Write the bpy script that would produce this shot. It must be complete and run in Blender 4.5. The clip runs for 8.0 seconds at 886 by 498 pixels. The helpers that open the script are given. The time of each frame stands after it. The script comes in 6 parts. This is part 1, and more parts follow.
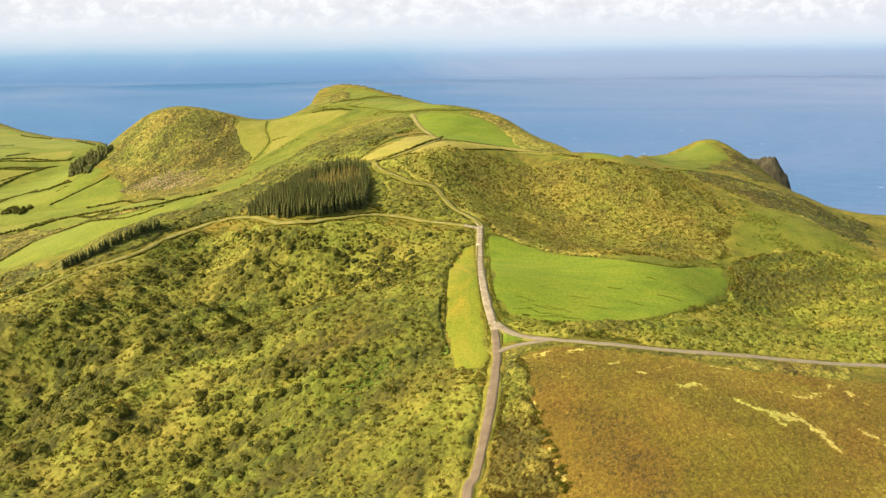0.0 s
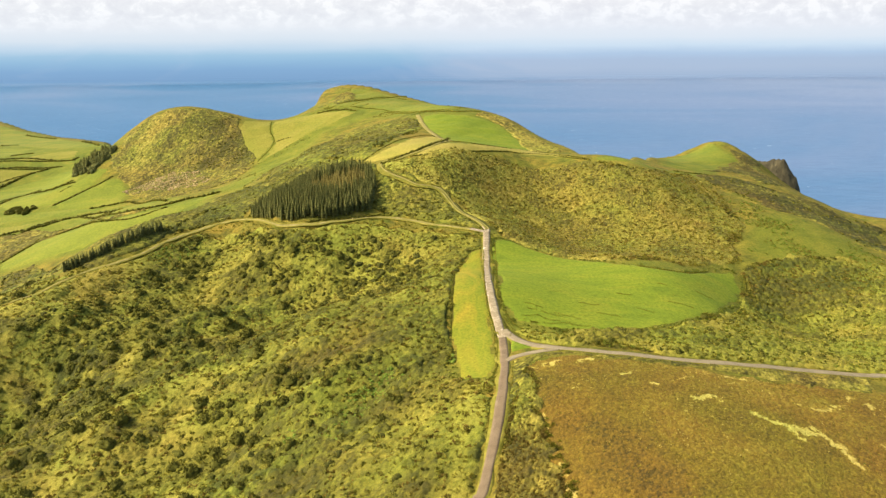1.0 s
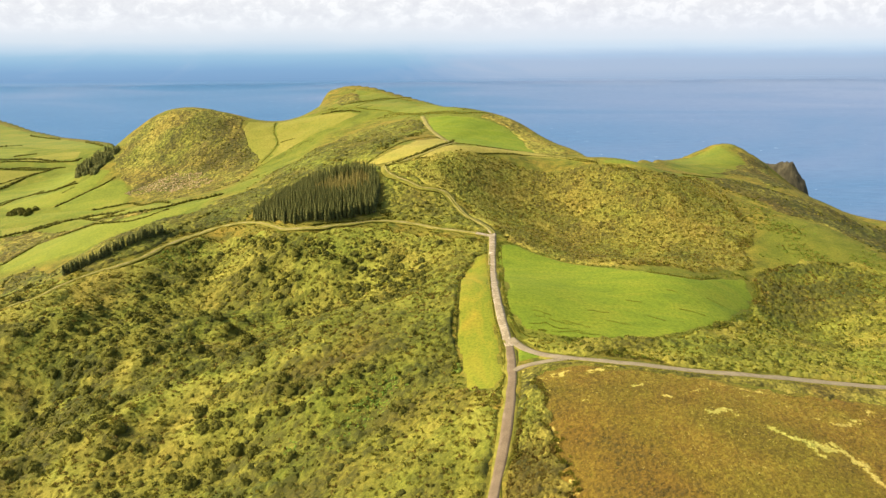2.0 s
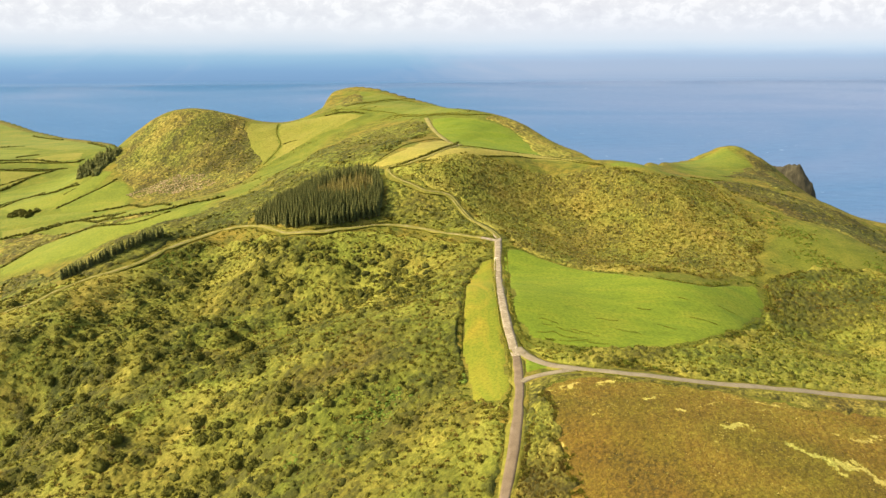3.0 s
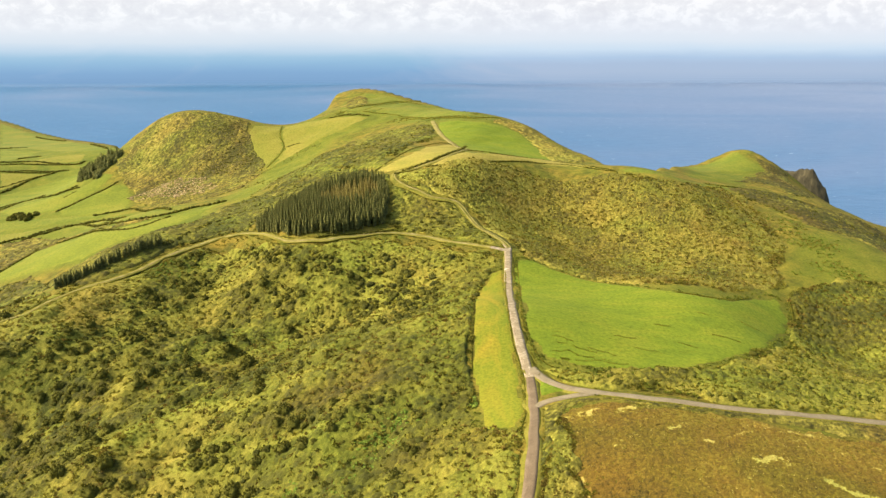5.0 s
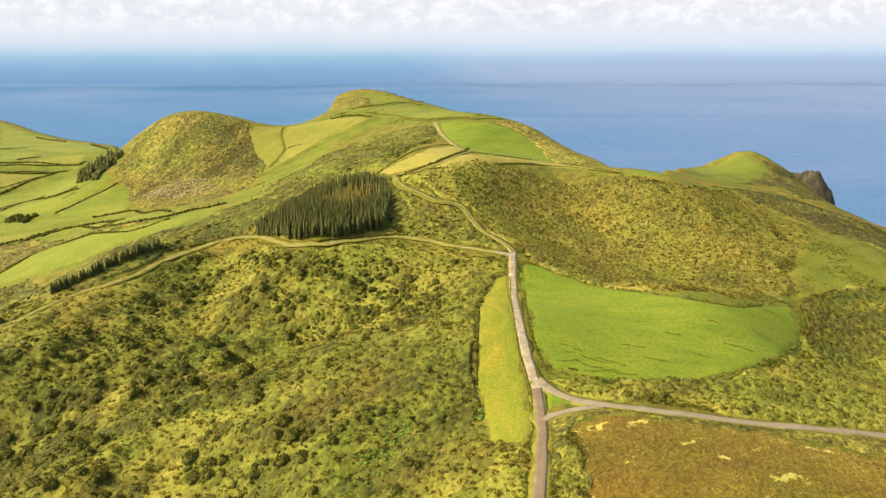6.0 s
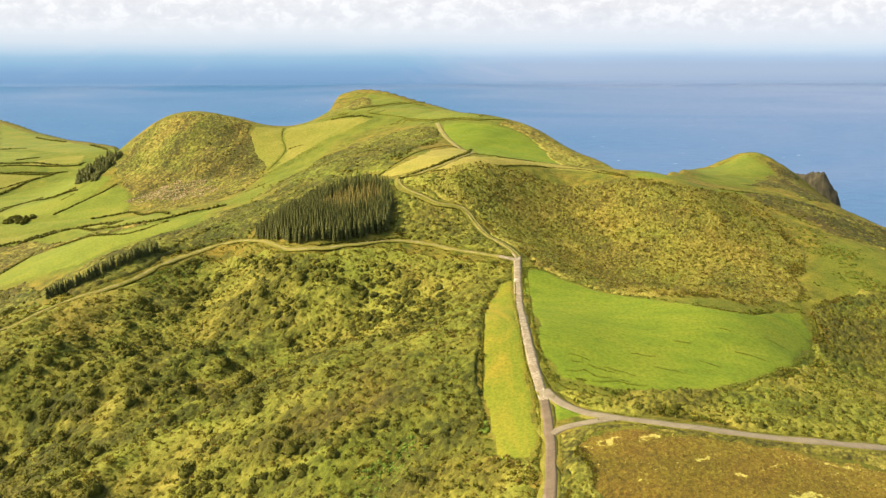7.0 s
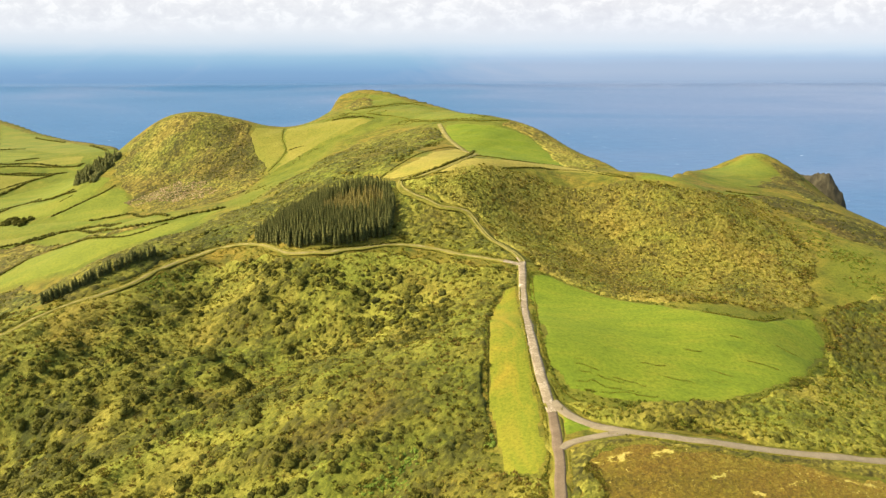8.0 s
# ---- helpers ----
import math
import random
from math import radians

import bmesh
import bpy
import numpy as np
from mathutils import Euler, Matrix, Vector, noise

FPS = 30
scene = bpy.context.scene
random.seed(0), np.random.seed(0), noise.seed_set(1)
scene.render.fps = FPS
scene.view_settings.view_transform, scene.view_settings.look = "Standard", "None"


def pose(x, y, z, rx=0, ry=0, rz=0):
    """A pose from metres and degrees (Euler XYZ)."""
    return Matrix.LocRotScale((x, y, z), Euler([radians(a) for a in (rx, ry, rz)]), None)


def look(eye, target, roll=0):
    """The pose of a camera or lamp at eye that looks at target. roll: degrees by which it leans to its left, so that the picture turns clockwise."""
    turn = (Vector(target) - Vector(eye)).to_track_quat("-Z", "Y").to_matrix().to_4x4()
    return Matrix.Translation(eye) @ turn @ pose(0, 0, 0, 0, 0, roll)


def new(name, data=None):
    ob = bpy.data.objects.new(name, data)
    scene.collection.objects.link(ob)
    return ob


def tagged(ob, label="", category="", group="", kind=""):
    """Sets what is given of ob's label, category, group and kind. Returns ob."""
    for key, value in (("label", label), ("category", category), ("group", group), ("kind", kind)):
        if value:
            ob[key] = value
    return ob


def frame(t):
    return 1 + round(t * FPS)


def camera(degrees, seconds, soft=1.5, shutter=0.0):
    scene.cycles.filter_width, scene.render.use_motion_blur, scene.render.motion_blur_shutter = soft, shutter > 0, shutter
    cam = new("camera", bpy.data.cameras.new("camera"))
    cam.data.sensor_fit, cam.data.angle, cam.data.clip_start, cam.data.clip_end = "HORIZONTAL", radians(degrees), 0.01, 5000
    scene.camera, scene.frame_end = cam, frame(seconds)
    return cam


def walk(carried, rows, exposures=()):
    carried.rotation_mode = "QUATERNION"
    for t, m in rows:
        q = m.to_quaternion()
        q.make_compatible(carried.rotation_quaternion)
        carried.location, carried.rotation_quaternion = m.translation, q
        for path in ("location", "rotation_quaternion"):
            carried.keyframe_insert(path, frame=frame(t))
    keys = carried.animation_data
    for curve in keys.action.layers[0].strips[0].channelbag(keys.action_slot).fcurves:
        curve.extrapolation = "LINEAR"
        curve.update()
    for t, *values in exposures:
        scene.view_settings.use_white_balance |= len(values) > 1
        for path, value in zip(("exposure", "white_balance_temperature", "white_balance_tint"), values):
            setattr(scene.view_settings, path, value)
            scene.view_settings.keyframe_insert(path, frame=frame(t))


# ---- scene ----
# The camera: a drone gliding forward over the ridge road, about 100 m above it.
cam = camera(66.0, 8.0, soft=1.3)
PATH = [
    (0.0, 0.00, 0.00, 190.00, 73.419, 0.473, -0.000),
    (0.5, -0.29, 2.84, 189.87, 73.446, 0.415, 0.227),
    (1.0, -0.59, 5.72, 189.81, 73.478, 0.363, 0.435),
    (1.5, -0.91, 8.63, 189.79, 73.514, 0.317, 0.624),
    (2.0, -1.26, 11.56, 189.81, 73.551, 0.274, 0.796),
    (2.5, -1.62, 14.53, 189.86, 73.587, 0.235, 0.950),
    (3.0, -2.01, 17.52, 189.94, 73.621, 0.200, 1.087),
    (3.5, -2.42, 20.53, 190.02, 73.652, 0.166, 1.209),
    (4.0, -2.85, 23.56, 190.12, 73.678, 0.135, 1.315),
    (4.5, -3.31, 26.60, 190.22, 73.698, 0.105, 1.408),
    (5.0, -3.80, 29.65, 190.31, 73.712, 0.078, 1.488),
    (5.5, -4.30, 32.71, 190.41, 73.719, 0.053, 1.557),
    (6.0, -4.82, 35.77, 190.50, 73.721, 0.031, 1.616),
    (6.5, -5.37, 38.84, 190.58, 73.718, 0.015, 1.666),
    (7.0, -5.93, 41.90, 190.66, 73.712, 0.004, 1.709),
    (7.5, -6.50, 44.95, 190.73, 73.706, 0.003, 1.745),
    (8.0, -7.08, 48.00, 190.81, 73.703, 0.013, 1.777),
]
walk(cam, [(t, pose(x, y, z, rx, ry, rz)) for t, x, y, z, rx, ry, rz in PATH], exposures=[(0.0, 1.0), (8.0, 1.0)])

# ---------------------------------------------------------------- light
SUN_DIR = Vector((-0.72, -0.063, 0.63)).normalized()
world = bpy.data.worlds.new("sky")
scene.world = world
world.use_nodes = True
wn = world.node_tree
sky = wn.nodes.new("ShaderNodeTexSky")
sky.sky_type = "NISHITA"
sky.sun_disc = False
sky.sun_elevation = math.asin(SUN_DIR.z)
sky.sun_rotation = math.atan2(SUN_DIR.x, SUN_DIR.y)
sky.altitude = 200
sky.dust_density = 4.0
wn.nodes["Background"].inputs["Strength"].default_value = 0.13
wn.links.new(sky.outputs["Color"], wn.nodes["Background"].inputs["Color"])
sun_data = bpy.data.lights.new("sun", "SUN")
sun_data.energy = 3.8
sun_data.angle = radians(0.6)
sun_data.color = (1.0, 0.895, 0.73)
sun = new("sun", sun_data)
sun.matrix_world = look(SUN_DIR * 900, (0, 0, 0))


# ---------------------------------------------------------------- materials
def mat_new(name, rough=0.9, spec=0.2):
    m = bpy.data.materials.new(name)
    m.use_nodes = True
    b = m.node_tree.nodes["Principled BSDF"]
    b.inputs["Roughness"].default_value = rough
    b.inputs["Specular IOR Level"].default_value = spec
    return m, m.node_tree, b


def ramp(nt, fac, stops, mode="LINEAR"):
    r = nt.nodes.new("ShaderNodeValToRGB")
    r.color_ramp.interpolation = mode
    el = r.color_ramp.elements
    while len(el) < len(stops):
        el.new(0.5)
    for e, (p, c) in zip(el, stops):
        e.position, e.color = p, (*c, 1)
    nt.links.new(fac, r.inputs["Fac"])
    return r.outputs["Color"]


def noise_fac(nt, scale, detail=4.0, rough=0.6, stretch=(1, 1, 1), turn=0.0, warp=0.0, coord="Object"):
    tc = nt.nodes.new("ShaderNodeTexCoord")
    mp = nt.nodes.new("ShaderNodeMapping")
    mp.inputs["Scale"].default_value = stretch
    mp.inputs["Rotation"].default_value = (0, 0, turn)
    nt.links.new(tc.outputs[coord], mp.inputs["Vector"])
    n = nt.nodes.new("ShaderNodeTexNoise")
    n.inputs["Scale"].default_value = scale
    n.inputs["Detail"].default_value = detail
    n.inputs["Roughness"].default_value = rough
    n.inputs["Distortion"].default_value = warp
    nt.links.new(mp.outputs["Vector"], n.inputs["Vector"])
    return n.outputs["Fac"]


def mixc(nt, fac, a, b, mode="MIX"):
    m = nt.nodes.new("ShaderNodeMix")
    m.data_type = "RGBA"
    m.blend_type = mode
    for sock, v in ((m.inputs["Factor"], fac), (m.inputs[6], a), (m.inputs[7], b)):
        if isinstance(v, bpy.types.NodeSocket):
            nt.links.new(v, sock)
        elif isinstance(v, (int, float)):
            sock.default_value = v
        else:
            sock.default_value = (*v, 1)
    return m.outputs[2]


def bump(nt, bsdf, fac, strength, dist):
    b = nt.nodes.new("ShaderNodeBump")
    b.inputs["Strength"].default_value = strength
    b.inputs["Distance"].default_value = dist
    nt.links.new(fac, b.inputs["Height"])
    nt.links.new(b.outputs["Normal"], bsdf.inputs["Normal"])


def grass_mat(name, dark, mid, light, patch=0.03, grain=1.2, stretch=(1, 1, 1), turn=0.0, relief=0.15, tired=None, tired_scale=0.05):
    """Turf: broad patches and fine tufts, with tired or dry areas."""
    m, nt, b = mat_new(name, 0.95, 0.12)
    broad = ramp(nt, noise_fac(nt, patch, 5, 0.6, stretch, turn, 0.6), [(0.30, dark), (0.50, mid), (0.70, light)])
    if tired:
        k = ramp(nt, noise_fac(nt, tired_scale, 4, 0.65, stretch, turn, 1.0), [(0.48, (0, 0, 0)), (0.66, (1, 1, 1))])
        broad = mixc(nt, k, broad, tired)
    fine = noise_fac(nt, grain, 6, 0.7)
    tone = ramp(nt, fine, [(0.25, (0.55, 0.58, 0.5)), (0.5, (1, 1, 1)), (0.75, (1.35, 1.3, 1.25))])
    nt.links.new(mixc(nt, 1.0, broad, tone, "MULTIPLY"), b.inputs["Base Color"])
    bump(nt, b, fine, 0.8, relief)
    return m


def canopy_mat(name, stops):
    """Closed scrub whose colour follows the kind of plant (growth: 0 pale grass, 1 dark evergreen)."""
    m, nt, b = mat_new(name, 0.9, 0.15)
    att = nt.nodes.new("ShaderNodeAttribute")
    att.attribute_name = "growth"
    base = ramp(nt, att.outputs["Fac"], stops)
    patch = ramp(nt, noise_fac(nt, 0.035, 4, 0.6, warp=0.6), [(0.35, (0.86, 1.0, 0.85)), (0.52, (1, 1, 1)), (0.68, (1.06, 0.93, 1.0))])
    fine = noise_fac(nt, 2.2, 5, 0.75)
    tone = ramp(nt, fine, [(0.28, (0.55, 0.56, 0.5)), (0.5, (1, 1, 1)), (0.73, (1.45, 1.4, 1.3))])
    nt.links.new(mixc(nt, 1.0, mixc(nt, 1.0, base, patch, "MULTIPLY"), tone, "MULTIPLY"), b.inputs["Base Color"])
    bump(nt, b, fine, 1.0, 0.35)
    return m


def leaf_mat(name, dark, mid, light, island=True, grain=2.5, thin=0.3):
    """Foliage whose tint differs from clump to clump."""
    m, nt, b = mat_new(name, 0.85, 0.08)
    g = nt.nodes.new("ShaderNodeNewGeometry")
    oi = nt.nodes.new("ShaderNodeObjectInfo")
    base = ramp(nt, g.outputs["Random Per Island"] if island else oi.outputs["Random"], [(0.0, dark), (0.55, mid), (1.0, light)])
    fine = noise_fac(nt, grain, 4, 0.7)
    tone = ramp(nt, fine, [(0.3, (0.5, 0.52, 0.5)), (0.52, (1, 1, 1)), (0.75, (1.4, 1.35, 1.2))])
    nt.links.new(mixc(nt, 1.0, base, tone, "MULTIPLY"), b.inputs["Base Color"])
    bump(nt, b, fine, 1.0, 0.25)
    # thin leaves let some light through
    tr = nt.nodes.new("ShaderNodeBsdfTranslucent")
    nt.links.new(b.inputs["Base Color"].links[0].from_socket, tr.inputs["Color"])
    both = nt.nodes.new("ShaderNodeMixShader")
    both.inputs["Fac"].default_value = thin
    nt.links.new(b.outputs[0], both.inputs[1])
    nt.links.new(tr.outputs[0], both.inputs[2])
    nt.links.new(both.outputs[0], nt.nodes["Material Output"].inputs["Surface"])
    return m


M_HEATH, nt, b = mat_new("rough_hill_grass", 0.95, 0.1)
fine = noise_fac(nt, 1.1, 6, 0.72)
mott = noise_fac(nt, 0.14, 9, 0.72, warp=0.5)
broad = ramp(nt, mott, [(0.30, (0.058, 0.065, 0.009)), (0.44, (0.122, 0.112, 0.013)), (0.56, (0.196, 0.157, 0.018)), (0.70, (0.286, 0.209, 0.030))])
hue = ramp(nt, noise_fac(nt, 0.03, 5, 0.6, warp=0.8), [(0.35, (0.74, 0.92, 0.8)), (0.52, (0.92, 0.9, 1)), (0.70, (1.0, 0.88, 0.95))])
broad = mixc(nt, 1.0, broad, hue, "MULTIPLY")


def cover(kind, under, over):
    att = nt.nodes.new("ShaderNodeAttribute")
    att.attribute_name = kind
    return mixc(nt, att.outputs["Fac"], under, over)


brown = ramp(nt, mott, [(0.28, (0.066, 0.060, 0.010)), (0.45, (0.130, 0.112, 0.015)), (0.58, (0.205, 0.172, 0.021)), (0.72, (0.28, 0.23, 0.036))])
green = ramp(nt, noise_fac(nt, 0.05, 7, 0.65, warp=0.6), [(0.30, (0.076, 0.100, 0.010)), (0.50, (0.124, 0.140, 0.013)), (0.70, (0.182, 0.170, 0.02))])
moor = ramp(nt, noise_fac(nt, 0.16, 10, 0.80, (1, 1.5, 1), 0.3, 0.6), [(0.30, (0.055, 0.042, 0.009)), (0.43, (0.110, 0.076, 0.012)), (0.53, (0.160, 0.112, 0.014)), (0.62, (0.180, 0.145, 0.016)), (0.74, (0.27, 0.20, 0.035))])
stone = ramp(nt, noise_fac(nt, 0.12, 6, 0.7), [(0.3, (0.035, 0.03, 0.022)), (0.7, (0.16, 0.125, 0.08))])
col = cover("heather", broad, brown)
col = cover("moor", col, moor)
col = cover("lush", col, green)
col = cover("rock", col, stone)
tone = ramp(nt, fine, [(0.28, (0.5, 0.52, 0.46)), (0.5, (1, 1, 1)), (0.74, (1.4, 1.35, 1.25))])
nt.links.new(mixc(nt, 1.0, col, tone, "MULTIPLY"), b.inputs["Base Color"])
bump(nt, b, fine, 0.9, 0.4)

M_PASTURE = grass_mat("lush_pasture", (0.105, 0.146, 0.010), (0.138, 0.174, 0.011), (0.170, 0.188, 0.014), 0.05, 0.9, (1, 2.2, 1), 0.35, 0.15)
M_MEADOW = grass_mat("pale_meadow", (0.098, 0.130, 0.013), (0.142, 0.155, 0.016), (0.180, 0.168, 0.022), 0.03, 0.6, relief=0.15)
M_VALLEY = grass_mat("yellow_green_pasture", (0.112, 0.138, 0.013), (0.148, 0.165, 0.015), (0.182, 0.180, 0.020), 0.025, 0.7, (1, 2, 1), 0.4, 0.15)
M_SADDLE = grass_mat("yellowing_meadow", (0.150, 0.155, 0.018), (0.185, 0.175, 0.022), (0.220, 0.190, 0.030), 0.03, 0.6, relief=0.15)
M_HAY = grass_mat("dry_hay_meadow", (0.195, 0.184, 0.025), (0.250, 0.210, 0.034), (0.290, 0.234, 0.048), 0.04, 0.8, relief=0.1)
M_STRIP = grass_mat("mown_verge_strip", (0.130, 0.160, 0.012), (0.168, 0.175, 0.013), (0.21, 0.186, 0.016), 0.045, 1.2, (2.5, 1, 1), relief=0.08, tired=(0.25, 0.20, 0.018), tired_scale=0.04)

M_ROAD, nt, b = mat_new("worn_asphalt", 0.9, 0.2)
base = ramp(nt, noise_fac(nt, 0.35, 5, 0.6), [(0.3, (0.125, 0.088, 0.046)), (0.7, (0.180, 0.130, 0.071))])
pale = ramp(nt, noise_fac(nt, 0.16, 5, 0.7, warp=1.0), [(0.55, (0, 0, 0)), (0.68, (0.8, 0.8, 0.8))])
col = mixc(nt, pale, base, (0.215, 0.163, 0.098))
grit = noise_fac(nt, 6.0, 3, 0.7)
nt.links.new(mixc(nt, 1.0, col, ramp(nt, grit, [(0.3, (0.75, 0.75, 0.75)), (0.7, (1.2, 1.2, 1.2))]), "MULTIPLY"), b.inputs["Base Color"])
bump(nt, b, grit, 0.5, 0.03)
M_ROAD_SIDE, nt, b = mat_new("dusty_asphalt", 0.9, 0.2)
base = ramp(nt, noise_fac(nt, 0.3, 5, 0.65, warp=0.6), [(0.3, (0.180, 0.140, 0.074)), (0.7, (0.255, 0.205, 0.115))])
grit = noise_fac(nt, 6.0, 3, 0.7)
nt.links.new(mixc(nt, 1.0, base, ramp(nt, grit, [(0.3, (0.75, 0.75, 0.75)), (0.7, (1.2, 1.2, 1.2))]), "MULTIPLY"), b.inputs["Base Color"])
bump(nt, b, grit, 0.5, 0.03)
M_ROAD_PALE, nt, b = mat_new("bleached_concrete_road", 0.9, 0.2)
base = ramp(nt, noise_fac(nt, 0.5, 6, 0.75, warp=0.8), [(0.34, (0.19, 0.142, 0.072)), (0.52, (0.27, 0.212, 0.118)), (0.62, (0.38, 0.31, 0.19)), (0.72, (0.58, 0.50, 0.37))])
grit = noise_fac(nt, 5.0, 3, 0.7)
nt.links.new(mixc(nt, 1.0, base, ramp(nt, grit, [(0.3, (0.75, 0.75, 0.75)), (0.7, (1.2, 1.2, 1.2))]), "MULTIPLY"), b.inputs["Base Color"])
bump(nt, b, grit, 0.5, 0.03)
M_TRACK, nt, b = mat_new("gravel_track", 0.95, 0.1)
base = ramp(nt, noise_fac(nt, 0.25, 6, 0.65), [(0.3, (0.16, 0.138, 0.025)), (0.5, (0.215, 0.180, 0.048)), (0.7, (0.28, 0.23, 0.09))])
grit = noise_fac(nt, 3.0, 4, 0.7)
nt.links.new(mixc(nt, 1.0, base, ramp(nt, grit, [(0.3, (0.7, 0.7, 0.7)), (0.7, (1.25, 1.25, 1.25))]), "MULTIPLY"), b.inputs["Base Color"])
bump(nt, b, grit, 0.6, 0.06)
M_VERGE = grass_mat("track_grass", (0.105, 0.104, 0.012), (0.162, 0.148, 0.018), (0.24, 0.20, 0.033), 0.2, 1.2, relief=0.2)
M_ROCK, nt, b = mat_new("dark_sea_cliff", 0.9, 0.2)
rk = noise_fac(nt, 0.12, 8, 0.7, (1, 1, 0.4))
nt.links.new(ramp(nt, rk, [(0.3, (0.030, 0.025, 0.014)), (0.5, (0.066, 0.056, 0.028)), (0.72, (0.125, 0.105, 0.052))]), b.inputs["Base Color"])
bump(nt, b, rk, 1.0, 2.0)

M_DARKLEAF = leaf_mat("evergreen_heath", (0.066, 0.066, 0.010), (0.112, 0.107, 0.014), (0.190, 0.168, 0.020))
M_SHRUB = leaf_mat("dark_heath_shrub", (0.060, 0.061, 0.011), (0.100, 0.097, 0.014), (0.164, 0.147, 0.018), thin=0.15)
M_MIDSHRUB = leaf_mat("olive_heath_shrub", (0.086, 0.085, 0.012), (0.138, 0.130, 0.016), (0.210, 0.185, 0.021), thin=0.2)
M_OLIVE = leaf_mat("olive_scrub", (0.105, 0.108, 0.013), (0.172, 0.162, 0.017), (0.255, 0.220, 0.024))
M_YELLOW = leaf_mat("yellow_heath_scrub", (0.145, 0.132, 0.015), (0.228, 0.200, 0.022), (0.325, 0.274, 0.038))
M_VALEGREEN = leaf_mat("green_bracken", (0.110, 0.130, 0.016), (0.158, 0.178, 0.020), (0.215, 0.225, 0.026), thin=0.2)
M_RUST = leaf_mat("rusty_bracken", (0.130, 0.092, 0.018), (0.200, 0.143, 0.026), (0.29, 0.212, 0.040))
M_DRYFERN = leaf_mat("dry_bracken", (0.28, 0.19, 0.08), (0.42, 0.30, 0.14), (0.56, 0.43, 0.22), thin=0.1)
M_MOORBLADE = leaf_mat("brown_moor_blades", (0.09, 0.062, 0.010), (0.15, 0.105, 0.014), (0.24, 0.175, 0.022))
M_PALEBLADE = leaf_mat("bleached_blades", (0.32, 0.26, 0.050), (0.44, 0.355, 0.080), (0.56, 0.46, 0.125))
M_FERN = leaf_mat("bright_fern", (0.120, 0.180, 0.022), (0.155, 0.215, 0.026), (0.20, 0.245, 0.032), thin=0.15)
M_CONIFER = leaf_mat("conifer_foliage", (0.102, 0.110, 0.030), (0.150, 0.152, 0.040), (0.212, 0.199, 0.052), island=True, grain=6)
M_CONIFER_BROWN = leaf_mat("browned_conifer_foliage", (0.20, 0.170, 0.040), (0.28, 0.232, 0.058), (0.38, 0.31, 0.085), island=True, grain=6)
M_SCRUB = canopy_mat("mixed_scrub", [(0.0, (0.250, 0.226, 0.030)), (0.22, (0.194, 0.180, 0.021)), (0.45, (0.142, 0.136, 0.015)), (0.70, (0.092, 0.088, 0.011)), (1.0, (0.054, 0.054, 0.009))])
M_HEATHER = canopy_mat("dry_heath", [(0.0, (0.31, 0.262, 0.042)), (0.25, (0.205, 0.175, 0.023)), (0.50, (0.125, 0.110, 0.015)), (0.75, (0.085, 0.072, 0.012)), (1.0, (0.048, 0.046, 0.009))])
M_MOORTURF = canopy_mat("moor_turf", [(0.0, (0.47, 0.375, 0.080)), (0.16, (0.25, 0.183, 0.022)), (0.45, (0.180, 0.120, 0.013)), (0.75, (0.135, 0.086, 0.011)), (1.0, (0.060, 0.046, 0.009))])
M_BARK, nt, b = mat_new("grey_bark", 0.9, 0.1)
nt.links.new(ramp(nt, noise_fac(nt, 2.0, 5, 0.6, (1, 1, 0.2)), [(0.3, (0.06, 0.045, 0.03)), (0.7, (0.16, 0.125, 0.09))]), b.inputs["Base Color"])

M_SEA, nt, b = mat_new("open_sea", 0.5, 0.15)
swell = noise_fac(nt, 0.020, 6, 0.62, (1.0, 2.2, 1), 0.25)
chop = noise_fac(nt, 0.10, 5, 0.65, (1.0, 2.6, 1), 0.25)
# broad tint lanes, with haze painted in: paler, greyer water east and offshore
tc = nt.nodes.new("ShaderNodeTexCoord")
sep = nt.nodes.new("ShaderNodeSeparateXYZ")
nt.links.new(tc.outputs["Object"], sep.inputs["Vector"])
haze_lanes = noise_fac(nt, 0.0014, 5, 0.6, (0.55, 0.8, 1), 0.1, 0.8)
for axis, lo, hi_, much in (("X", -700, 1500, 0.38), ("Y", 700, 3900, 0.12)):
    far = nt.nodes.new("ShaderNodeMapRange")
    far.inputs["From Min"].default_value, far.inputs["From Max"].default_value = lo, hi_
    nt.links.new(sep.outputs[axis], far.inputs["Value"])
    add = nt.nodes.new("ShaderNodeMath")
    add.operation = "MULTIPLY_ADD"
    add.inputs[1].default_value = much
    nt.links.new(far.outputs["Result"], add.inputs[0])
    nt.links.new(haze_lanes, add.inputs[2])
    haze_lanes = add.outputs[0]
tint = ramp(nt, haze_lanes, [(0.34, (0.032, 0.110, 0.206)), (0.60, (0.050, 0.128, 0.226)), (0.84, (0.104, 0.158, 0.248)), (1.0, (0.130, 0.178, 0.262))])
ripple = ramp(nt, noise_fac(nt, 0.04, 7, 0.75, (0.6, 2.2, 1), 0.2, 0.3), [(0.35, (0.82, 0.86, 0.90)), (0.65, (1.18, 1.14, 1.10))])
tint = mixc(nt, 1.0, tint, ripple, "MULTIPLY")
crest = ramp(nt, noise_fac(nt, 0.055, 4, 0.5, (1.0, 2.5, 1), 0.25), [(0.71, (0, 0, 0)), (0.75, (0.85, 0.85, 0.85))])
nt.links.new(mixc(nt, crest, tint, (0.75, 0.78, 0.8)), b.inputs["Base Color"])
bump(nt, b, mixc(nt, 0.4, swell, chop), 0.35, 3.0)

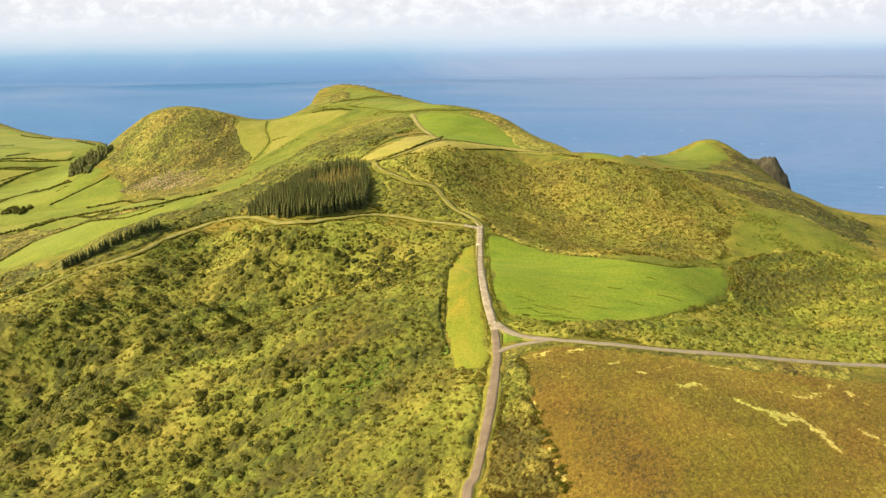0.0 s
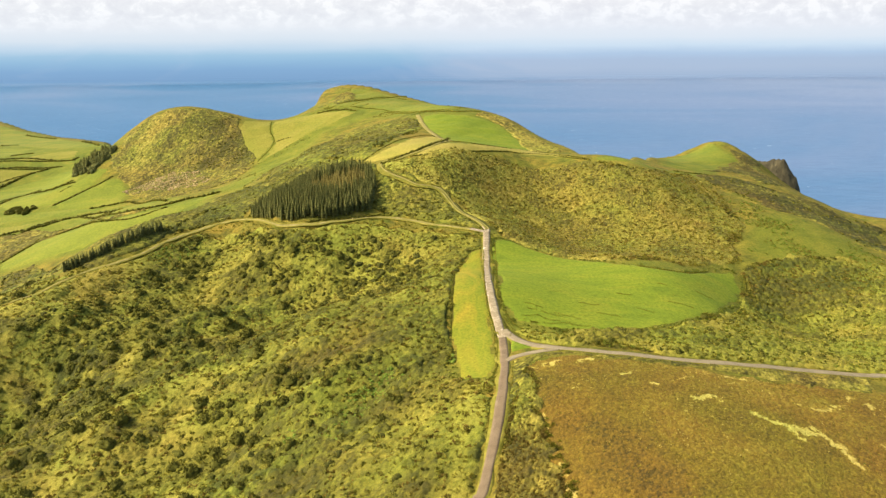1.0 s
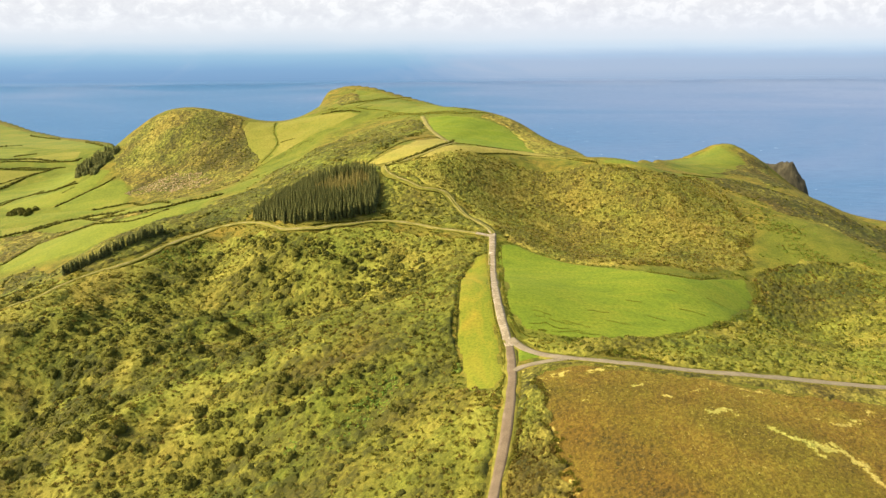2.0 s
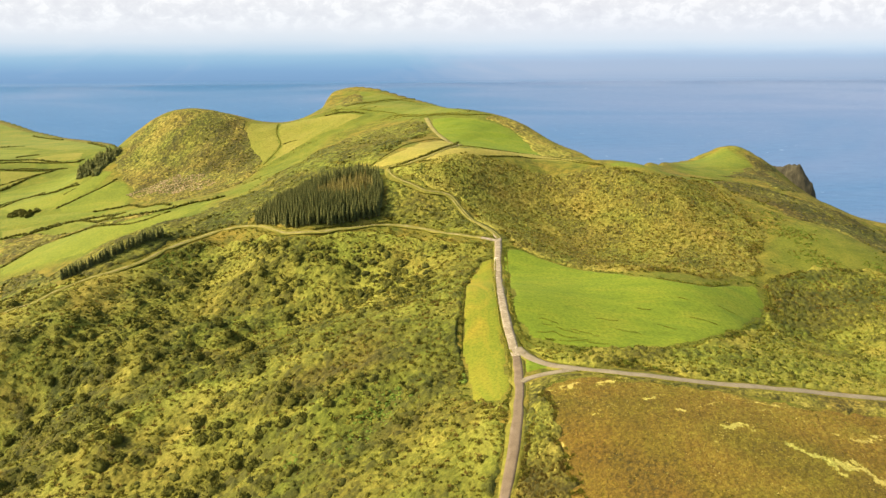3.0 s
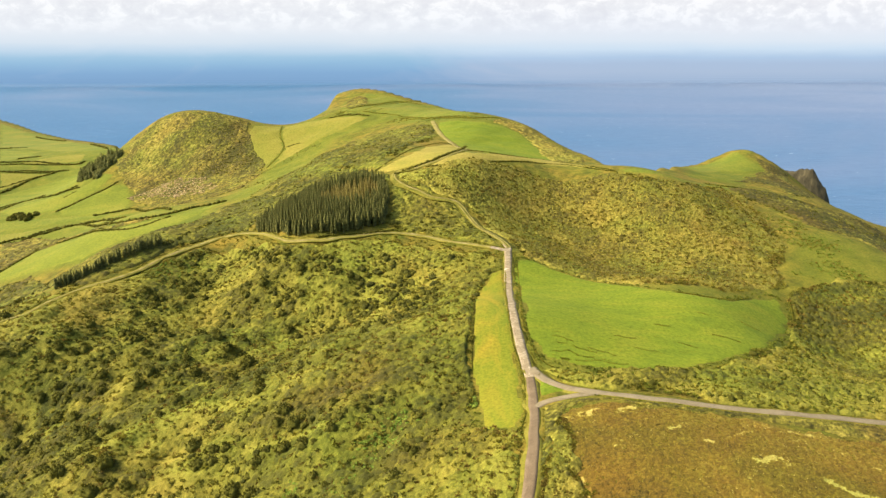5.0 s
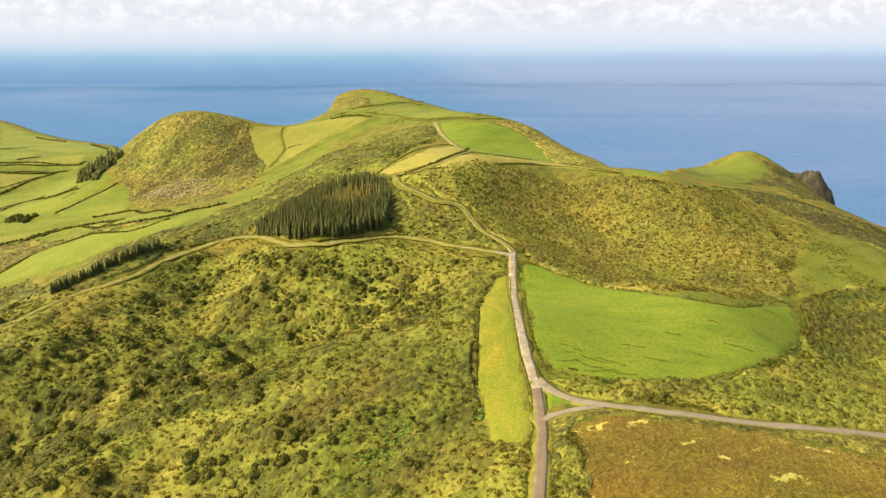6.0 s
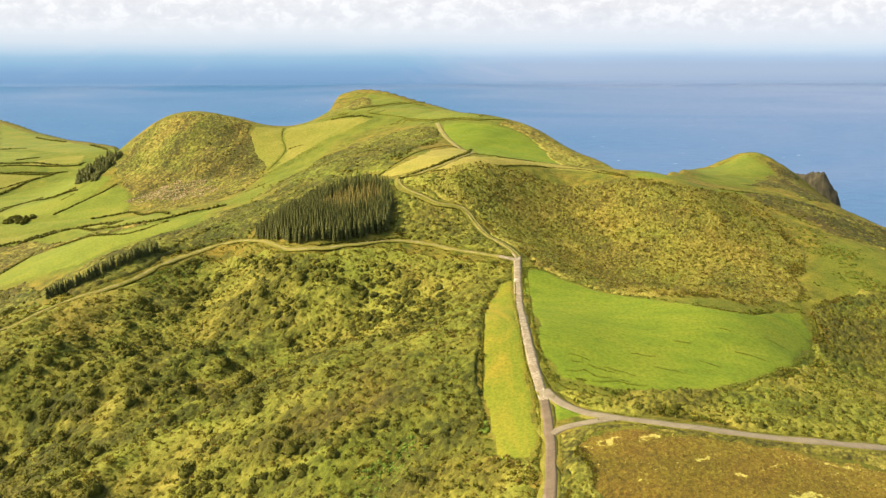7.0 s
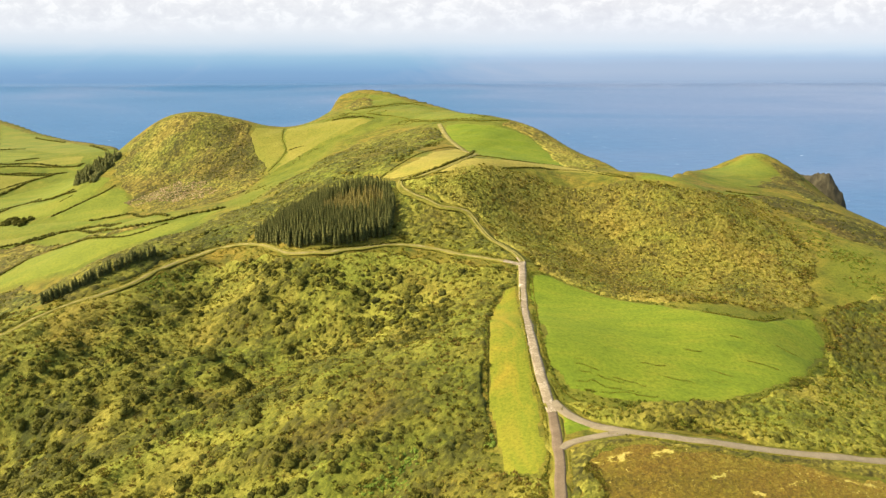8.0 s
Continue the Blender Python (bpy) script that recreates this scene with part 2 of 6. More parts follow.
# glowing sheet painted with far sea haze and its cloud bank, 4.8 km off
M_FAR = bpy.data.materials.new("painted_haze_and_clouds")
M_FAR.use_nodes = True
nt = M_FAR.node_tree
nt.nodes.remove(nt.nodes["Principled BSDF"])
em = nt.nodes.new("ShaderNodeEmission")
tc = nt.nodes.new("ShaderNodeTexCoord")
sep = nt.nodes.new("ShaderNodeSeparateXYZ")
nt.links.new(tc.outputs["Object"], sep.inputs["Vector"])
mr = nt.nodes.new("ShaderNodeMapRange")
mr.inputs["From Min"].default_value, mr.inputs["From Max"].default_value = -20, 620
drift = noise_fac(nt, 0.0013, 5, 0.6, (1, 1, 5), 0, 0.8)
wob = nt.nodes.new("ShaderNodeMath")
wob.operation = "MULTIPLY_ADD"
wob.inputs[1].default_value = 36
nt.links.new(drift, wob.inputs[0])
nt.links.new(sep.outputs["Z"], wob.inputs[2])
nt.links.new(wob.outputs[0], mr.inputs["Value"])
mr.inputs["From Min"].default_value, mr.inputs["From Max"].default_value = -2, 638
# painted haze: thick and grey to the east, thin and blue to the west
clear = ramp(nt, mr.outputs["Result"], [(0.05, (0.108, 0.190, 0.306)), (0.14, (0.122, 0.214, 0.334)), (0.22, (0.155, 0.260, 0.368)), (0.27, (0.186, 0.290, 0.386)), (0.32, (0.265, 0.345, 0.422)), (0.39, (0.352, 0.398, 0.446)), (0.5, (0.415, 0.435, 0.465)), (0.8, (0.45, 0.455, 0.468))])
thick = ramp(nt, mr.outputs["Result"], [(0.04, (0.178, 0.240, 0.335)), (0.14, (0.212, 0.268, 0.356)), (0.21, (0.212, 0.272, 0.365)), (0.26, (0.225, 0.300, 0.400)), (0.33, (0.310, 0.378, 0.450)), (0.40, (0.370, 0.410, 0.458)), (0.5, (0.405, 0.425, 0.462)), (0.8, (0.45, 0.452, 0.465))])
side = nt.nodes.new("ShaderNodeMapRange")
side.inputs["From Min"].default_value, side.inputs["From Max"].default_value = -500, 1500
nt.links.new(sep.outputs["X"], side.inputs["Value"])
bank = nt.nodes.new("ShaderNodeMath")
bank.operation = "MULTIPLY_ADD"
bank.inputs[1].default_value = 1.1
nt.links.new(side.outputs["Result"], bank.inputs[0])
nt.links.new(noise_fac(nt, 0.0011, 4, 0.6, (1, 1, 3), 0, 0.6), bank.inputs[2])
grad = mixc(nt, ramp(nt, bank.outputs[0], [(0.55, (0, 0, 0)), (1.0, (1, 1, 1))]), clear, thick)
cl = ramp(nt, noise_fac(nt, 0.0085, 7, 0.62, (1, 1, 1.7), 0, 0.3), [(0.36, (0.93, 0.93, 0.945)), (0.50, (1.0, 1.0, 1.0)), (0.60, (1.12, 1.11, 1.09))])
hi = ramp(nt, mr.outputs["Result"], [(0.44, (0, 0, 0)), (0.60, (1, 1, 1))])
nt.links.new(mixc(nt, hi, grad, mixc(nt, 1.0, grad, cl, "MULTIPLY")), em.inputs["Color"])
# the painted haze fades to clear at its foot, over the water
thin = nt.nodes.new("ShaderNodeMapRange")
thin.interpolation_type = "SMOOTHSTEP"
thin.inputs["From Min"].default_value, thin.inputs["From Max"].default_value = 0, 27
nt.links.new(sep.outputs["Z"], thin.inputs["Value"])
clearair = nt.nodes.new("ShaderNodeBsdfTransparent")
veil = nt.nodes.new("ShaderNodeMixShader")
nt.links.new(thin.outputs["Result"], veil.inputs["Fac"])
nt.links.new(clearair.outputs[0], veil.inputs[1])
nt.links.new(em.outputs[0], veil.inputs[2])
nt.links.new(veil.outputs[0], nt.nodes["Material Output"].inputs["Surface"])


# ---------------------------------------------------------------- helpers
def np_mesh(name, V, F):
    me = bpy.data.meshes.new(name)
    V, F = np.asarray(V, np.float32), np.asarray(F, np.int32)
    me.vertices.add(len(V))
    me.vertices.foreach_set("co", V.ravel())
    me.loops.add(F.size)
    me.loops.foreach_set("vertex_index", F.ravel())
    me.polygons.add(len(F))
    me.polygons.foreach_set("loop_start", np.arange(0, F.size, F.shape[1], dtype=np.int32))
    me.update(calc_edges=True)
    return me


def smooth(me):
    me.polygons.foreach_set("use_smooth", np.ones(len(me.polygons), bool))
    return me


TABLE = np.random.RandomState(7).rand(256, 256)


def vnoise(x, y, cell):
    """Smooth lattice noise, -1 to 1."""
    x, y = np.asarray(x, float) / cell, np.asarray(y, float) / cell
    i, j = np.floor(x).astype(int), np.floor(y).astype(int)
    u, v = x - i, y - j
    u, v = u * u * (3 - 2 * u), v * v * (3 - 2 * v)
    g = lambda a, c: TABLE[a & 255, c & 255]
    return 2 * ((g(i, j) * (1 - u) + g(i + 1, j) * u) * (1 - v) + (g(i, j + 1) * (1 - u) + g(i + 1, j + 1) * u) * v) - 1


def inside(X, Y, poly):
    r = np.zeros(X.shape, bool)
    for (x0, y0), (x1, y1) in zip(poly, poly[1:] + poly[:1]):
        if y0 != y1:
            r ^= ((y0 > Y) != (y1 > Y)) & (X < (x1 - x0) * (Y - y0) / (y1 - y0) + x0)
    return r


def dist(X, Y, line):
    d = np.full(X.shape, 1e9)
    for (x0, y0), (x1, y1) in zip(line, line[1:]):
        ex, ey = x1 - x0, y1 - y0
        u = np.clip(((X - x0) * ex + (Y - y0) * ey) / (ex * ex + ey * ey + 1e-9), 0, 1)
        d = np.minimum(d, np.hypot(X - x0 - u * ex, Y - y0 - u * ey))
    return d


def soft_in(X, Y, poly, width):
    """1 well inside the outline, 0 outside, with a soft rim."""
    d = dist(X, Y, poly + poly[:1])
    return np.clip(0.5 + np.where(inside(X, Y, poly), d, -d) / width, 0, 1)


def spline(pts, step):
    """An even smooth line through plan points."""
    p = np.array(pts, float)
    p = np.vstack([2 * p[0] - p[1], p, 2 * p[-1] - p[-2]])
    out = []
    for a, b_, c, d in zip(p, p[1:], p[2:], p[3:]):
        n = max(2, int(np.hypot(*(c - b_)) / step))
        for u in np.arange(n) / n:
            out.append(0.5 * (2 * b_ + (c - a) * u + (2 * a - 5 * b_ + 4 * c - d) * u * u + (3 * b_ - a - 3 * c + d) * u ** 3))
    out.append(p[-2])
    return np.array(out)


def along(X, Y, turn, cell, ratio):
    """Streaky noise running at an angle over the slope."""
    c, s = math.cos(turn), math.sin(turn)
    return vnoise((X * c + Y * s) / ratio, -X * s + Y * c, cell)


# ---------------------------------------------------------------- the lie of the land
HILLS = []


def hill(x, y, radius, rise):
    HILLS.append((x, y, radius, rise))


# long ridges and valleys
hill(90, 510, 220, 34.1)
hill(-680, 1060, 220, -18.7)
hill(-790, 1280, 220, -12.0)
# hills and hollows
hill(10, -150, 130, 21.6)
hill(270, -85, 130, 8.3)
hill(-315, -20, 130, -19.5)
hill(-445, 240, 130, -25.5)
hill(-380, 500, 130, -31.6)
hill(400, 630, 130, -36.6)
hill(-120, 760, 130, 39.5)
# spurs and dips
hill(75, 75, 75, 6.1)
hill(-150, 112, 75, -17.9)
hill(-262, 375, 75, -18.1)
hill(262, 450, 75, -27.6)
hill(-38, 488, 75, 10.3)
hill(188, 525, 75, -9.1)
hill(-188, 600, 75, -14.4)
hill(-75, 600, 75, 0.7)
hill(188, 638, 75, -4.4)
hill(-450, 712, 75, -25.0)
hill(-488, 788, 75, 5.2)
hill(-112, 900, 75, 35.8)
# knolls and gullies
hill(45, 165, 42, 9.2)
hill(-123, 207, 42, 7.0)
hill(129, 228, 42, 0.5)
hill(150, 291, 42, -4.5)
hill(-165, 354, 42, 17.8)
hill(171, 375, 42, -2.2)
hill(-39, 417, 42, 7.2)
hill(-186, 438, 42, -3.3)
hill(-228, 459, 42, 15.8)
hill(-81, 459, 42, 10.3)
hill(3, 480, 42, 1.8)
hill(87, 501, 42, -2.3)
hill(129, 501, 42, 13.2)
hill(297, 522, 42, -0.3)
hill(-18, 564, 42, 6.2)
hill(45, 585, 42, 7.7)
hill(360, 585, 42, -13.0)
hill(297, 606, 42, 5.6)
hill(3, 627, 42, 9.7)
hill(-333, 648, 42, 12.5)
hill(381, 648, 42, -11.8)
hill(-270, 669, 42, -4.9)
hill(-144, 669, 42, 0.2)
hill(-228, 690, 42, 24.0)
hill(3, 690, 42, 4.9)
hill(-291, 711, 42, 29.9)
hill(-186, 711, 42, -6.2)
hill(213, 711, 42, -6.0)
hill(-123, 732, 42, 8.8)
hill(381, 732, 42, -26.0)
hill(-333, 753, 42, 13.7)
hill(-186, 753, 42, -11.1)
hill(318, 753, 42, 16.5)
hill(-81, 774, 42, -6.2)
hill(-18, 774, 42, 4.2)
hill(234, 774, 42, -10.3)
hill(-144, 795, 42, -0.3)
hill(-60, 837, 42, 6.7)
hill(-543, 858, 42, -4.8)
# small humps and runnels
hill(10, 144, 28, -4.9)
hill(-18, 158, 28, 1.7)
hill(-88, 172, 28, -7.9)
hill(-60, 172, 28, -6.9)
hill(10, 172, 28, 8.6)
hill(80, 172, 28, 0.1)
hill(-18, 200, 28, -8.1)
hill(-158, 214, 28, -21.6)
hill(-46, 214, 28, 14.4)
hill(24, 214, 28, -4.5)
hill(52, 214, 28, 0.2)
hill(-116, 228, 28, 2.3)
hill(-88, 228, 28, -13.0)
hill(-144, 242, 28, -4.5)
hill(10, 242, 28, 14.3)
hill(-172, 256, 28, 20.4)
hill(-116, 256, 28, 4.9)
hill(136, 256, 28, -16.2)
hill(-144, 270, 28, -8.7)
hill(94, 270, 28, 7.3)
hill(164, 270, 28, 10.2)
hill(-74, 284, 28, -14.6)
hill(24, 284, 28, -5.0)
hill(178, 284, 28, -8.7)
hill(-18, 298, 28, -6.1)
hill(-144, 326, 28, 11.2)
hill(-116, 326, 28, -21.1)
hill(-74, 326, 28, 8.8)
hill(10, 326, 28, 18.6)
hill(-88, 340, 28, 14.1)
hill(-32, 340, 28, -0.8)
hill(66, 340, 28, -11.3)
hill(192, 340, 28, 3.6)
hill(10, 354, 28, -17.1)
hill(-4, 382, 28, 19.8)
hill(108, 382, 28, 14.6)
hill(38, 396, 28, -6.8)
hill(24, 424, 28, 11.3)
hill(94, 424, 28, 12.7)
# the knoll above the crag
hill(262, 768, 20, -4.6)
hill(303, 776, 13, 3.0)
# the spur east of the big pasture
hill(120, 330, 30, -0.4)
hill(120, 378, 30, 3.0)
hill(120, 402, 30, -0.9)
hill(120, 426, 30, -3.7)
hill(120, 450, 30, -0.4)
hill(144, 330, 30, 1.7)
hill(144, 354, 30, -6.0)
hill(144, 378, 30, -2.1)
hill(144, 402, 30, -1.8)
hill(144, 426, 30, 2.6)
hill(144, 450, 30, 1.4)
hill(168, 330, 30, 5.6)
hill(168, 354, 30, 1.8)
hill(168, 378, 30, 5.3)
hill(168, 402, 30, 1.8)
hill(168, 426, 30, 7.9)
hill(168, 450, 30, 3.1)
hill(192, 330, 30, -2.7)
hill(192, 354, 30, 1.2)
hill(192, 378, 30, 3.1)
hill(192, 402, 30, -3.0)
hill(192, 426, 30, 3.8)
hill(192, 450, 30, -1.1)
hill(216, 330, 30, -3.7)
hill(216, 354, 30, -0.5)
hill(216, 378, 30, 0.3)
hill(216, 426, 30, 8.5)
hill(216, 450, 30, 1.3)
hill(240, 330, 30, 1.8)
hill(240, 354, 30, 0.5)
hill(240, 378, 30, -1.4)
hill(240, 402, 30, 0.7)
hill(240, 426, 30, 7.2)
hill(264, 330, 30, 1.2)
hill(264, 354, 30, -1.8)
hill(264, 378, 30, -4.3)
hill(264, 402, 30, -0.3)
hill(264, 426, 30, 5.4)
hill(288, 330, 30, -0.4)
hill(288, 354, 30, -1.7)
hill(288, 378, 30, -2.4)
hill(288, 402, 30, 1.1)
hill(288, 426, 30, 3.0)
hill(288, 450, 30, -1.6)
hill(312, 354, 30, 0.6)
hill(312, 378, 30, 0.4)
hill(312, 402, 30, 0.3)
hill(312, 426, 30, -1.0)
hill(312, 450, 30, -0.6)
SHORE_WEST = [(-2600, 1800), (-1300, 1600), (-844, 1301), (-753, 1221), (-646, 1122), (-547, 1022), (-463, 922), (-348, 728), (-318, 698), (-312, 713), (-300, 728), (-278, 740), (-235, 709), (-222, 739), (-200, 744), (-181, 739), (-161, 729), (-153, 749), (-147, 774), (-148, 809), (-150, 879), (-130, 859), (-110, 839), (-75, 809), (-48, 789), (-29, 769), (-10, 729), (4, 699), (17, 659), (31, 634)]
SHORE_EAST = [(40, 619), (56, 589), (63, 569), (70, 549), (82, 519), (87, 499), (90, 459), (92, 424), (105, 434), (116, 449), (147, 529), (190, 649), (214, 709), (242, 759), (263, 778), (281, 786), (298, 792), (314, 768), (323, 753), (342, 740), (365, 733), (377, 708), (375, 678), (365, 638), (363, 613), (520, 500), (760, 380), (1400, 100), (2600, -600), (2600, -2600), (-2600, -2600)]
SHORE = SHORE_WEST + SHORE_EAST


def shore_dist(X, Y):
    """Metres out from the cliff edge; negative on land."""
    d = dist(X, Y, SHORE + SHORE[:1])
    return np.where(inside(X, Y, SHORE), -d, d)


def height(X, Y):
    X, Y = np.asarray(X, float), np.asarray(Y, float)
    z = np.full(X.shape, 80.0)
    for x, y, s, h in HILLS:
        z = z + h * np.exp(-((X - x) ** 2 + (Y - y) ** 2) / (2 * s * s))
    z = np.maximum(z, 6) + 0.22 * vnoise(X, Y, 17) + 0.12 * vnoise(X + 40, Y, 7)
    m = np.clip(2 * soft_in(X, Y, ZONES["left_slope"], 40) - 1, 0, 1)
    z = z + m * (2.5 * along(X, Y, 0.75, 14, 2.0) + 1.3 * along(X + 50, Y, 0.9, 6, 2.0))
    m = np.clip(2 * soft_in(X, Y, ZONES["lush_head"], 30) - 1, 0, 1) + np.clip(2 * soft_in(X, Y, ZONES["round_hill"], 30) - 1, 0, 1)
    z = z + m * (0.9 * along(X, Y, 0.8, 12, 3.5) + 0.4 * along(X + 70, Y, 0.95, 5, 3.0))
    k = np.clip(shore_dist(X, Y) / 42, 0, 1)
    k = k * k * (3 - 2 * k)
    return z * (1 - k) - 14 * k


# plan outlines, in metres
FIELDS = {}
FIELDS['big_pasture'] = [(21.8, 307.6), (30.8, 303.9), (42.1, 297.6), (55, 289.9), (68.1, 279.4), (80.6, 271), (92.6, 269.1), (108.5, 280.7), (121.4, 290.1), (123.5, 284.9), (120.2, 272.6), (111.2, 257.9), (96.4, 238.9), (84.8, 228.9), (75, 221.7), (64.4, 216.4), (51.2, 212.4), (39.3, 212.3), (30.9, 212.7), (22.8, 215.4), (19.3, 220.9), (18.1, 230.3), (18.2, 258.1), (19.6, 297.1)]
FIELDS['roadside_strip'] = [(2.6, 275.3), (9.1, 294.9), (13.4, 296.7), (12, 256), (11.8, 228.4), (12.8, 215.5), (13.4, 203.4), (12.5, 189.6), (10.6, 178.5), (3, 182.1), (1.5, 194), (0.3, 211.5), (0.5, 234.1)]
FIELDS['ridge_pasture'] = [(-22, 576), (-8, 572), (12, 568), (27, 562), (40, 555), (48, 532), (54, 503), (58, 473), (42, 444), (24, 432), (10, 423), (1, 462), (-9, 499), (-15, 520), (-21, 552)]
FIELDS['hay_meadow_west'] = [(-52, 409), (-46, 417), (-34, 434), (-24, 473), (-11, 492), (-4, 474), (-8, 419), (-19, 402), (-32, 399), (-38, 399), (-45, 403)]
FIELDS['hay_meadow_east'] = [(-22, 393), (-16, 398), (-4, 417), (3, 420), (13, 423), (27, 436), (48, 467), (66, 468), (76, 423), (61, 435), (40, 431), (19, 414), (6, 402), (-7, 393)]
FIELDS['saddle_meadow_west'] = [(-202, 689), (-179, 697), (-173, 665), (-163, 641), (-166, 623), (-169, 604), (-184, 630), (-197, 650), (-202, 663), (-203, 679)]
FIELDS['saddle_meadow_east'] = [(-176, 697), (-155, 703), (-131, 695), (-108, 690), (-90, 679), (-113, 654), (-132, 642), (-144, 627), (-156, 610), (-163, 600), (-161, 636), (-170, 664)]
FIELDS['long_pasture'] = [(-304, 443), (-297, 456), (-297, 480), (-269, 466), (-227, 447), (-192, 455), (-164, 470), (-160, 471), (-171, 450), (-183, 432), (-200, 429), (-216, 423), (-230, 415), (-251, 420), (-273, 424), (-293, 426)]
FIELDS['narrow_pasture'] = [(-365, 536), (-339, 539), (-309, 543), (-274, 538), (-202, 470), (-186, 477), (-181, 469), (-198, 460), (-239, 471), (-296, 527), (-327, 527), (-353, 518)]
FIELDS['round_pasture'] = [(-339, 576), (-326, 594), (-312, 609), (-303, 614), (-292, 606), (-281, 587), (-276, 565), (-288, 557), (-307, 558), (-330, 565)]
FIELDS['valley_pasture_a'] = [(-469, 693), (-453, 726), (-429, 750), (-413, 750), (-348, 638), (-358, 626), (-373, 624), (-397, 636), (-414, 628), (-420, 620)]
FIELDS['valley_pasture_b'] = [(-409, 604), (-396, 624), (-364, 613), (-342, 616), (-327, 635), (-316, 629), (-322, 607), (-341, 580), (-362, 577), (-388, 587)]
FIELDS['valley_pasture_c'] = [(-508, 757), (-456, 765), (-467, 750), (-470, 724), (-479, 710)]
FIELDS['valley_pasture_d'] = [(-610, 913), (-546, 895), (-526, 818), (-535, 799)]
FIELDS['valley_pasture_e'] = [(-507, 792), (-494, 821), (-473, 832), (-453, 834), (-441, 804), (-467, 797)]
FIELDS['coast_pasture'] = [(-856, 1286), (-726, 1176), (-625, 1084), (-504, 943), (-425, 856), (-461, 850), (-569, 921), (-638, 956)]
FIELDS['lower_pasture'] = [(-384, 566), (-355, 566), (-313, 560), (-279, 549), (-311, 547), (-347, 545), (-369, 542)]
FIELDS['head_pasture_a'] = [(-124, 722), (-96, 724), (-71, 768), (-58, 776), (-72, 717), (-98, 696), (-118, 701)]
FIELDS['head_pasture_b'] = [(-114, 817), (-80, 799), (-48, 772), (-72, 778), (-100, 758)]
FIELDS['head_pasture_c'] = [(-87, 698), (-57, 747), (-16, 736), (5, 592), (-28, 621), (-63, 674)]
FIELDS['knoll_pasture'] = [(222, 717), (258, 762), (275, 771), (293, 778), (294, 757), (295, 730), (297, 712), (275, 698), (254, 702), (219, 665)]
FIELDS['crest_pasture'] = [(86, 415), (105, 410), (189, 629), (102, 399), (86, 408)]
ROADS = {}
ROADS['upper_lane'] = [(17.6, 316.1), (15, 324), (10, 334), (4, 346), (0, 355), (-4, 362), (-9, 364), (-18, 365), (-25, 370), (-32, 376), (-37, 383), (-40, 392), (-38, 397), (-30, 394), (-22, 396), (-13, 402), (-4, 425), (1, 470)]
ROADS['far_lane'] = [(1, 470), (-6, 481), (-12, 505), (-19, 533), (-24, 564), (-27, 588)]
ROADS['island_lane'] = [(16, 189.4), (18.6, 191.3), (22.6, 192.6), (27.4, 193.8), (32.9, 194.6)]
ROADS['left_track'] = [(16.2, 313.4), (6.8, 316.4), (-6, 324), (-22, 334), (-38, 336), (-53, 330), (-66, 326), (-81, 327), (-90, 334), (-104, 347), (-114, 352), (-123, 350), (-131, 343), (-140, 331), (-147.4, 316.6), (-155.7, 306.6), (-164.5, 299.1), (-171.2, 288.8), (-175.8, 276.7), (-181.2, 267.2)]
ROADS['main_road'] = [(4.5, 130.5), (6.5, 136.2), (8.2, 142.8), (10, 150.6), (11.8, 159.5), (14.1, 174.1), (15.8, 190.7), (16.3, 206.2), (15.4, 215.5), (14.3, 229.4), (14, 251.8), (15.8, 294.2), (16.7, 312.4)]
ROADS['side_road'] = [(17.2, 211.1), (19.1, 206.5), (22.2, 202.3), (25.8, 198.8), (30.1, 196.4), (41.7, 192.6), (55.2, 190.1), (70.3, 188.8), (87.6, 188.9), (105.8, 190.5), (124, 191.4), (136.1, 192.2)]
HEDGES = {}
HEDGES['a'] = [(1.7, 272.3), (0.5, 234.1), (0, 222.1), (-0.2, 210.3)]
HEDGES['b'] = [(14.8, 296.7), (12.5, 250.9), (12.5, 225.4), (13.6, 215.4), (14.3, 204.8), (13.2, 187.5), (11.3, 178.2)]
HEDGES['c'] = [(77, 273.8), (86.8, 270.9), (97.5, 273), (109.5, 283)]
HEDGES['d'] = [(-40, 395), (-31, 395), (-24, 398), (-15, 405), (-6, 426), (-1, 488)]
HEDGES['e'] = [(-22, 392), (-7, 393), (16, 411), (40, 431), (62, 437), (83, 410)]
HEDGES['f'] = [(1, 431), (16, 427), (29, 437), (51, 460), (69, 438), (83, 412)]
HEDGES['g'] = [(-52, 410), (-41, 434), (-26, 480), (-15, 496), (-5, 481)]
HEDGES['h'] = [(-413, 610), (-408, 644), (-372, 621), (-343, 619)]
HEDGES['i'] = [(-473, 701), (-471, 726), (-467, 750), (-452, 770)]
HEDGES['j'] = [(-341, 576), (-326, 594), (-312, 609), (-307, 617)]
HEDGES['k'] = [(-531, 793), (-496, 801), (-444, 791), (-435, 799)]
HEDGES['l'] = [(-510, 760), (-458, 768)]
HEDGES['m'] = [(-352, 515), (-326, 525), (-293, 532), (-237, 467), (-213, 459), (-195, 462), (-180, 472), (-160, 471)]
HEDGES['n'] = [(-305, 444), (-299, 470), (-298, 485), (-256, 465), (-213, 442), (-192, 454)]
HEDGES['o'] = [(-178, 697), (-172, 665), (-163, 641), (-166, 611), (-168, 599)]
HEDGES['p'] = [(-121, 705), (-102, 729), (-72, 775), (-46, 764)]
HEDGES['q'] = [(-131, 695), (-114, 695), (-91, 684)]
HEDGES['r'] = [(139.6, 428), (158, 429), (178, 426), (200, 419)]
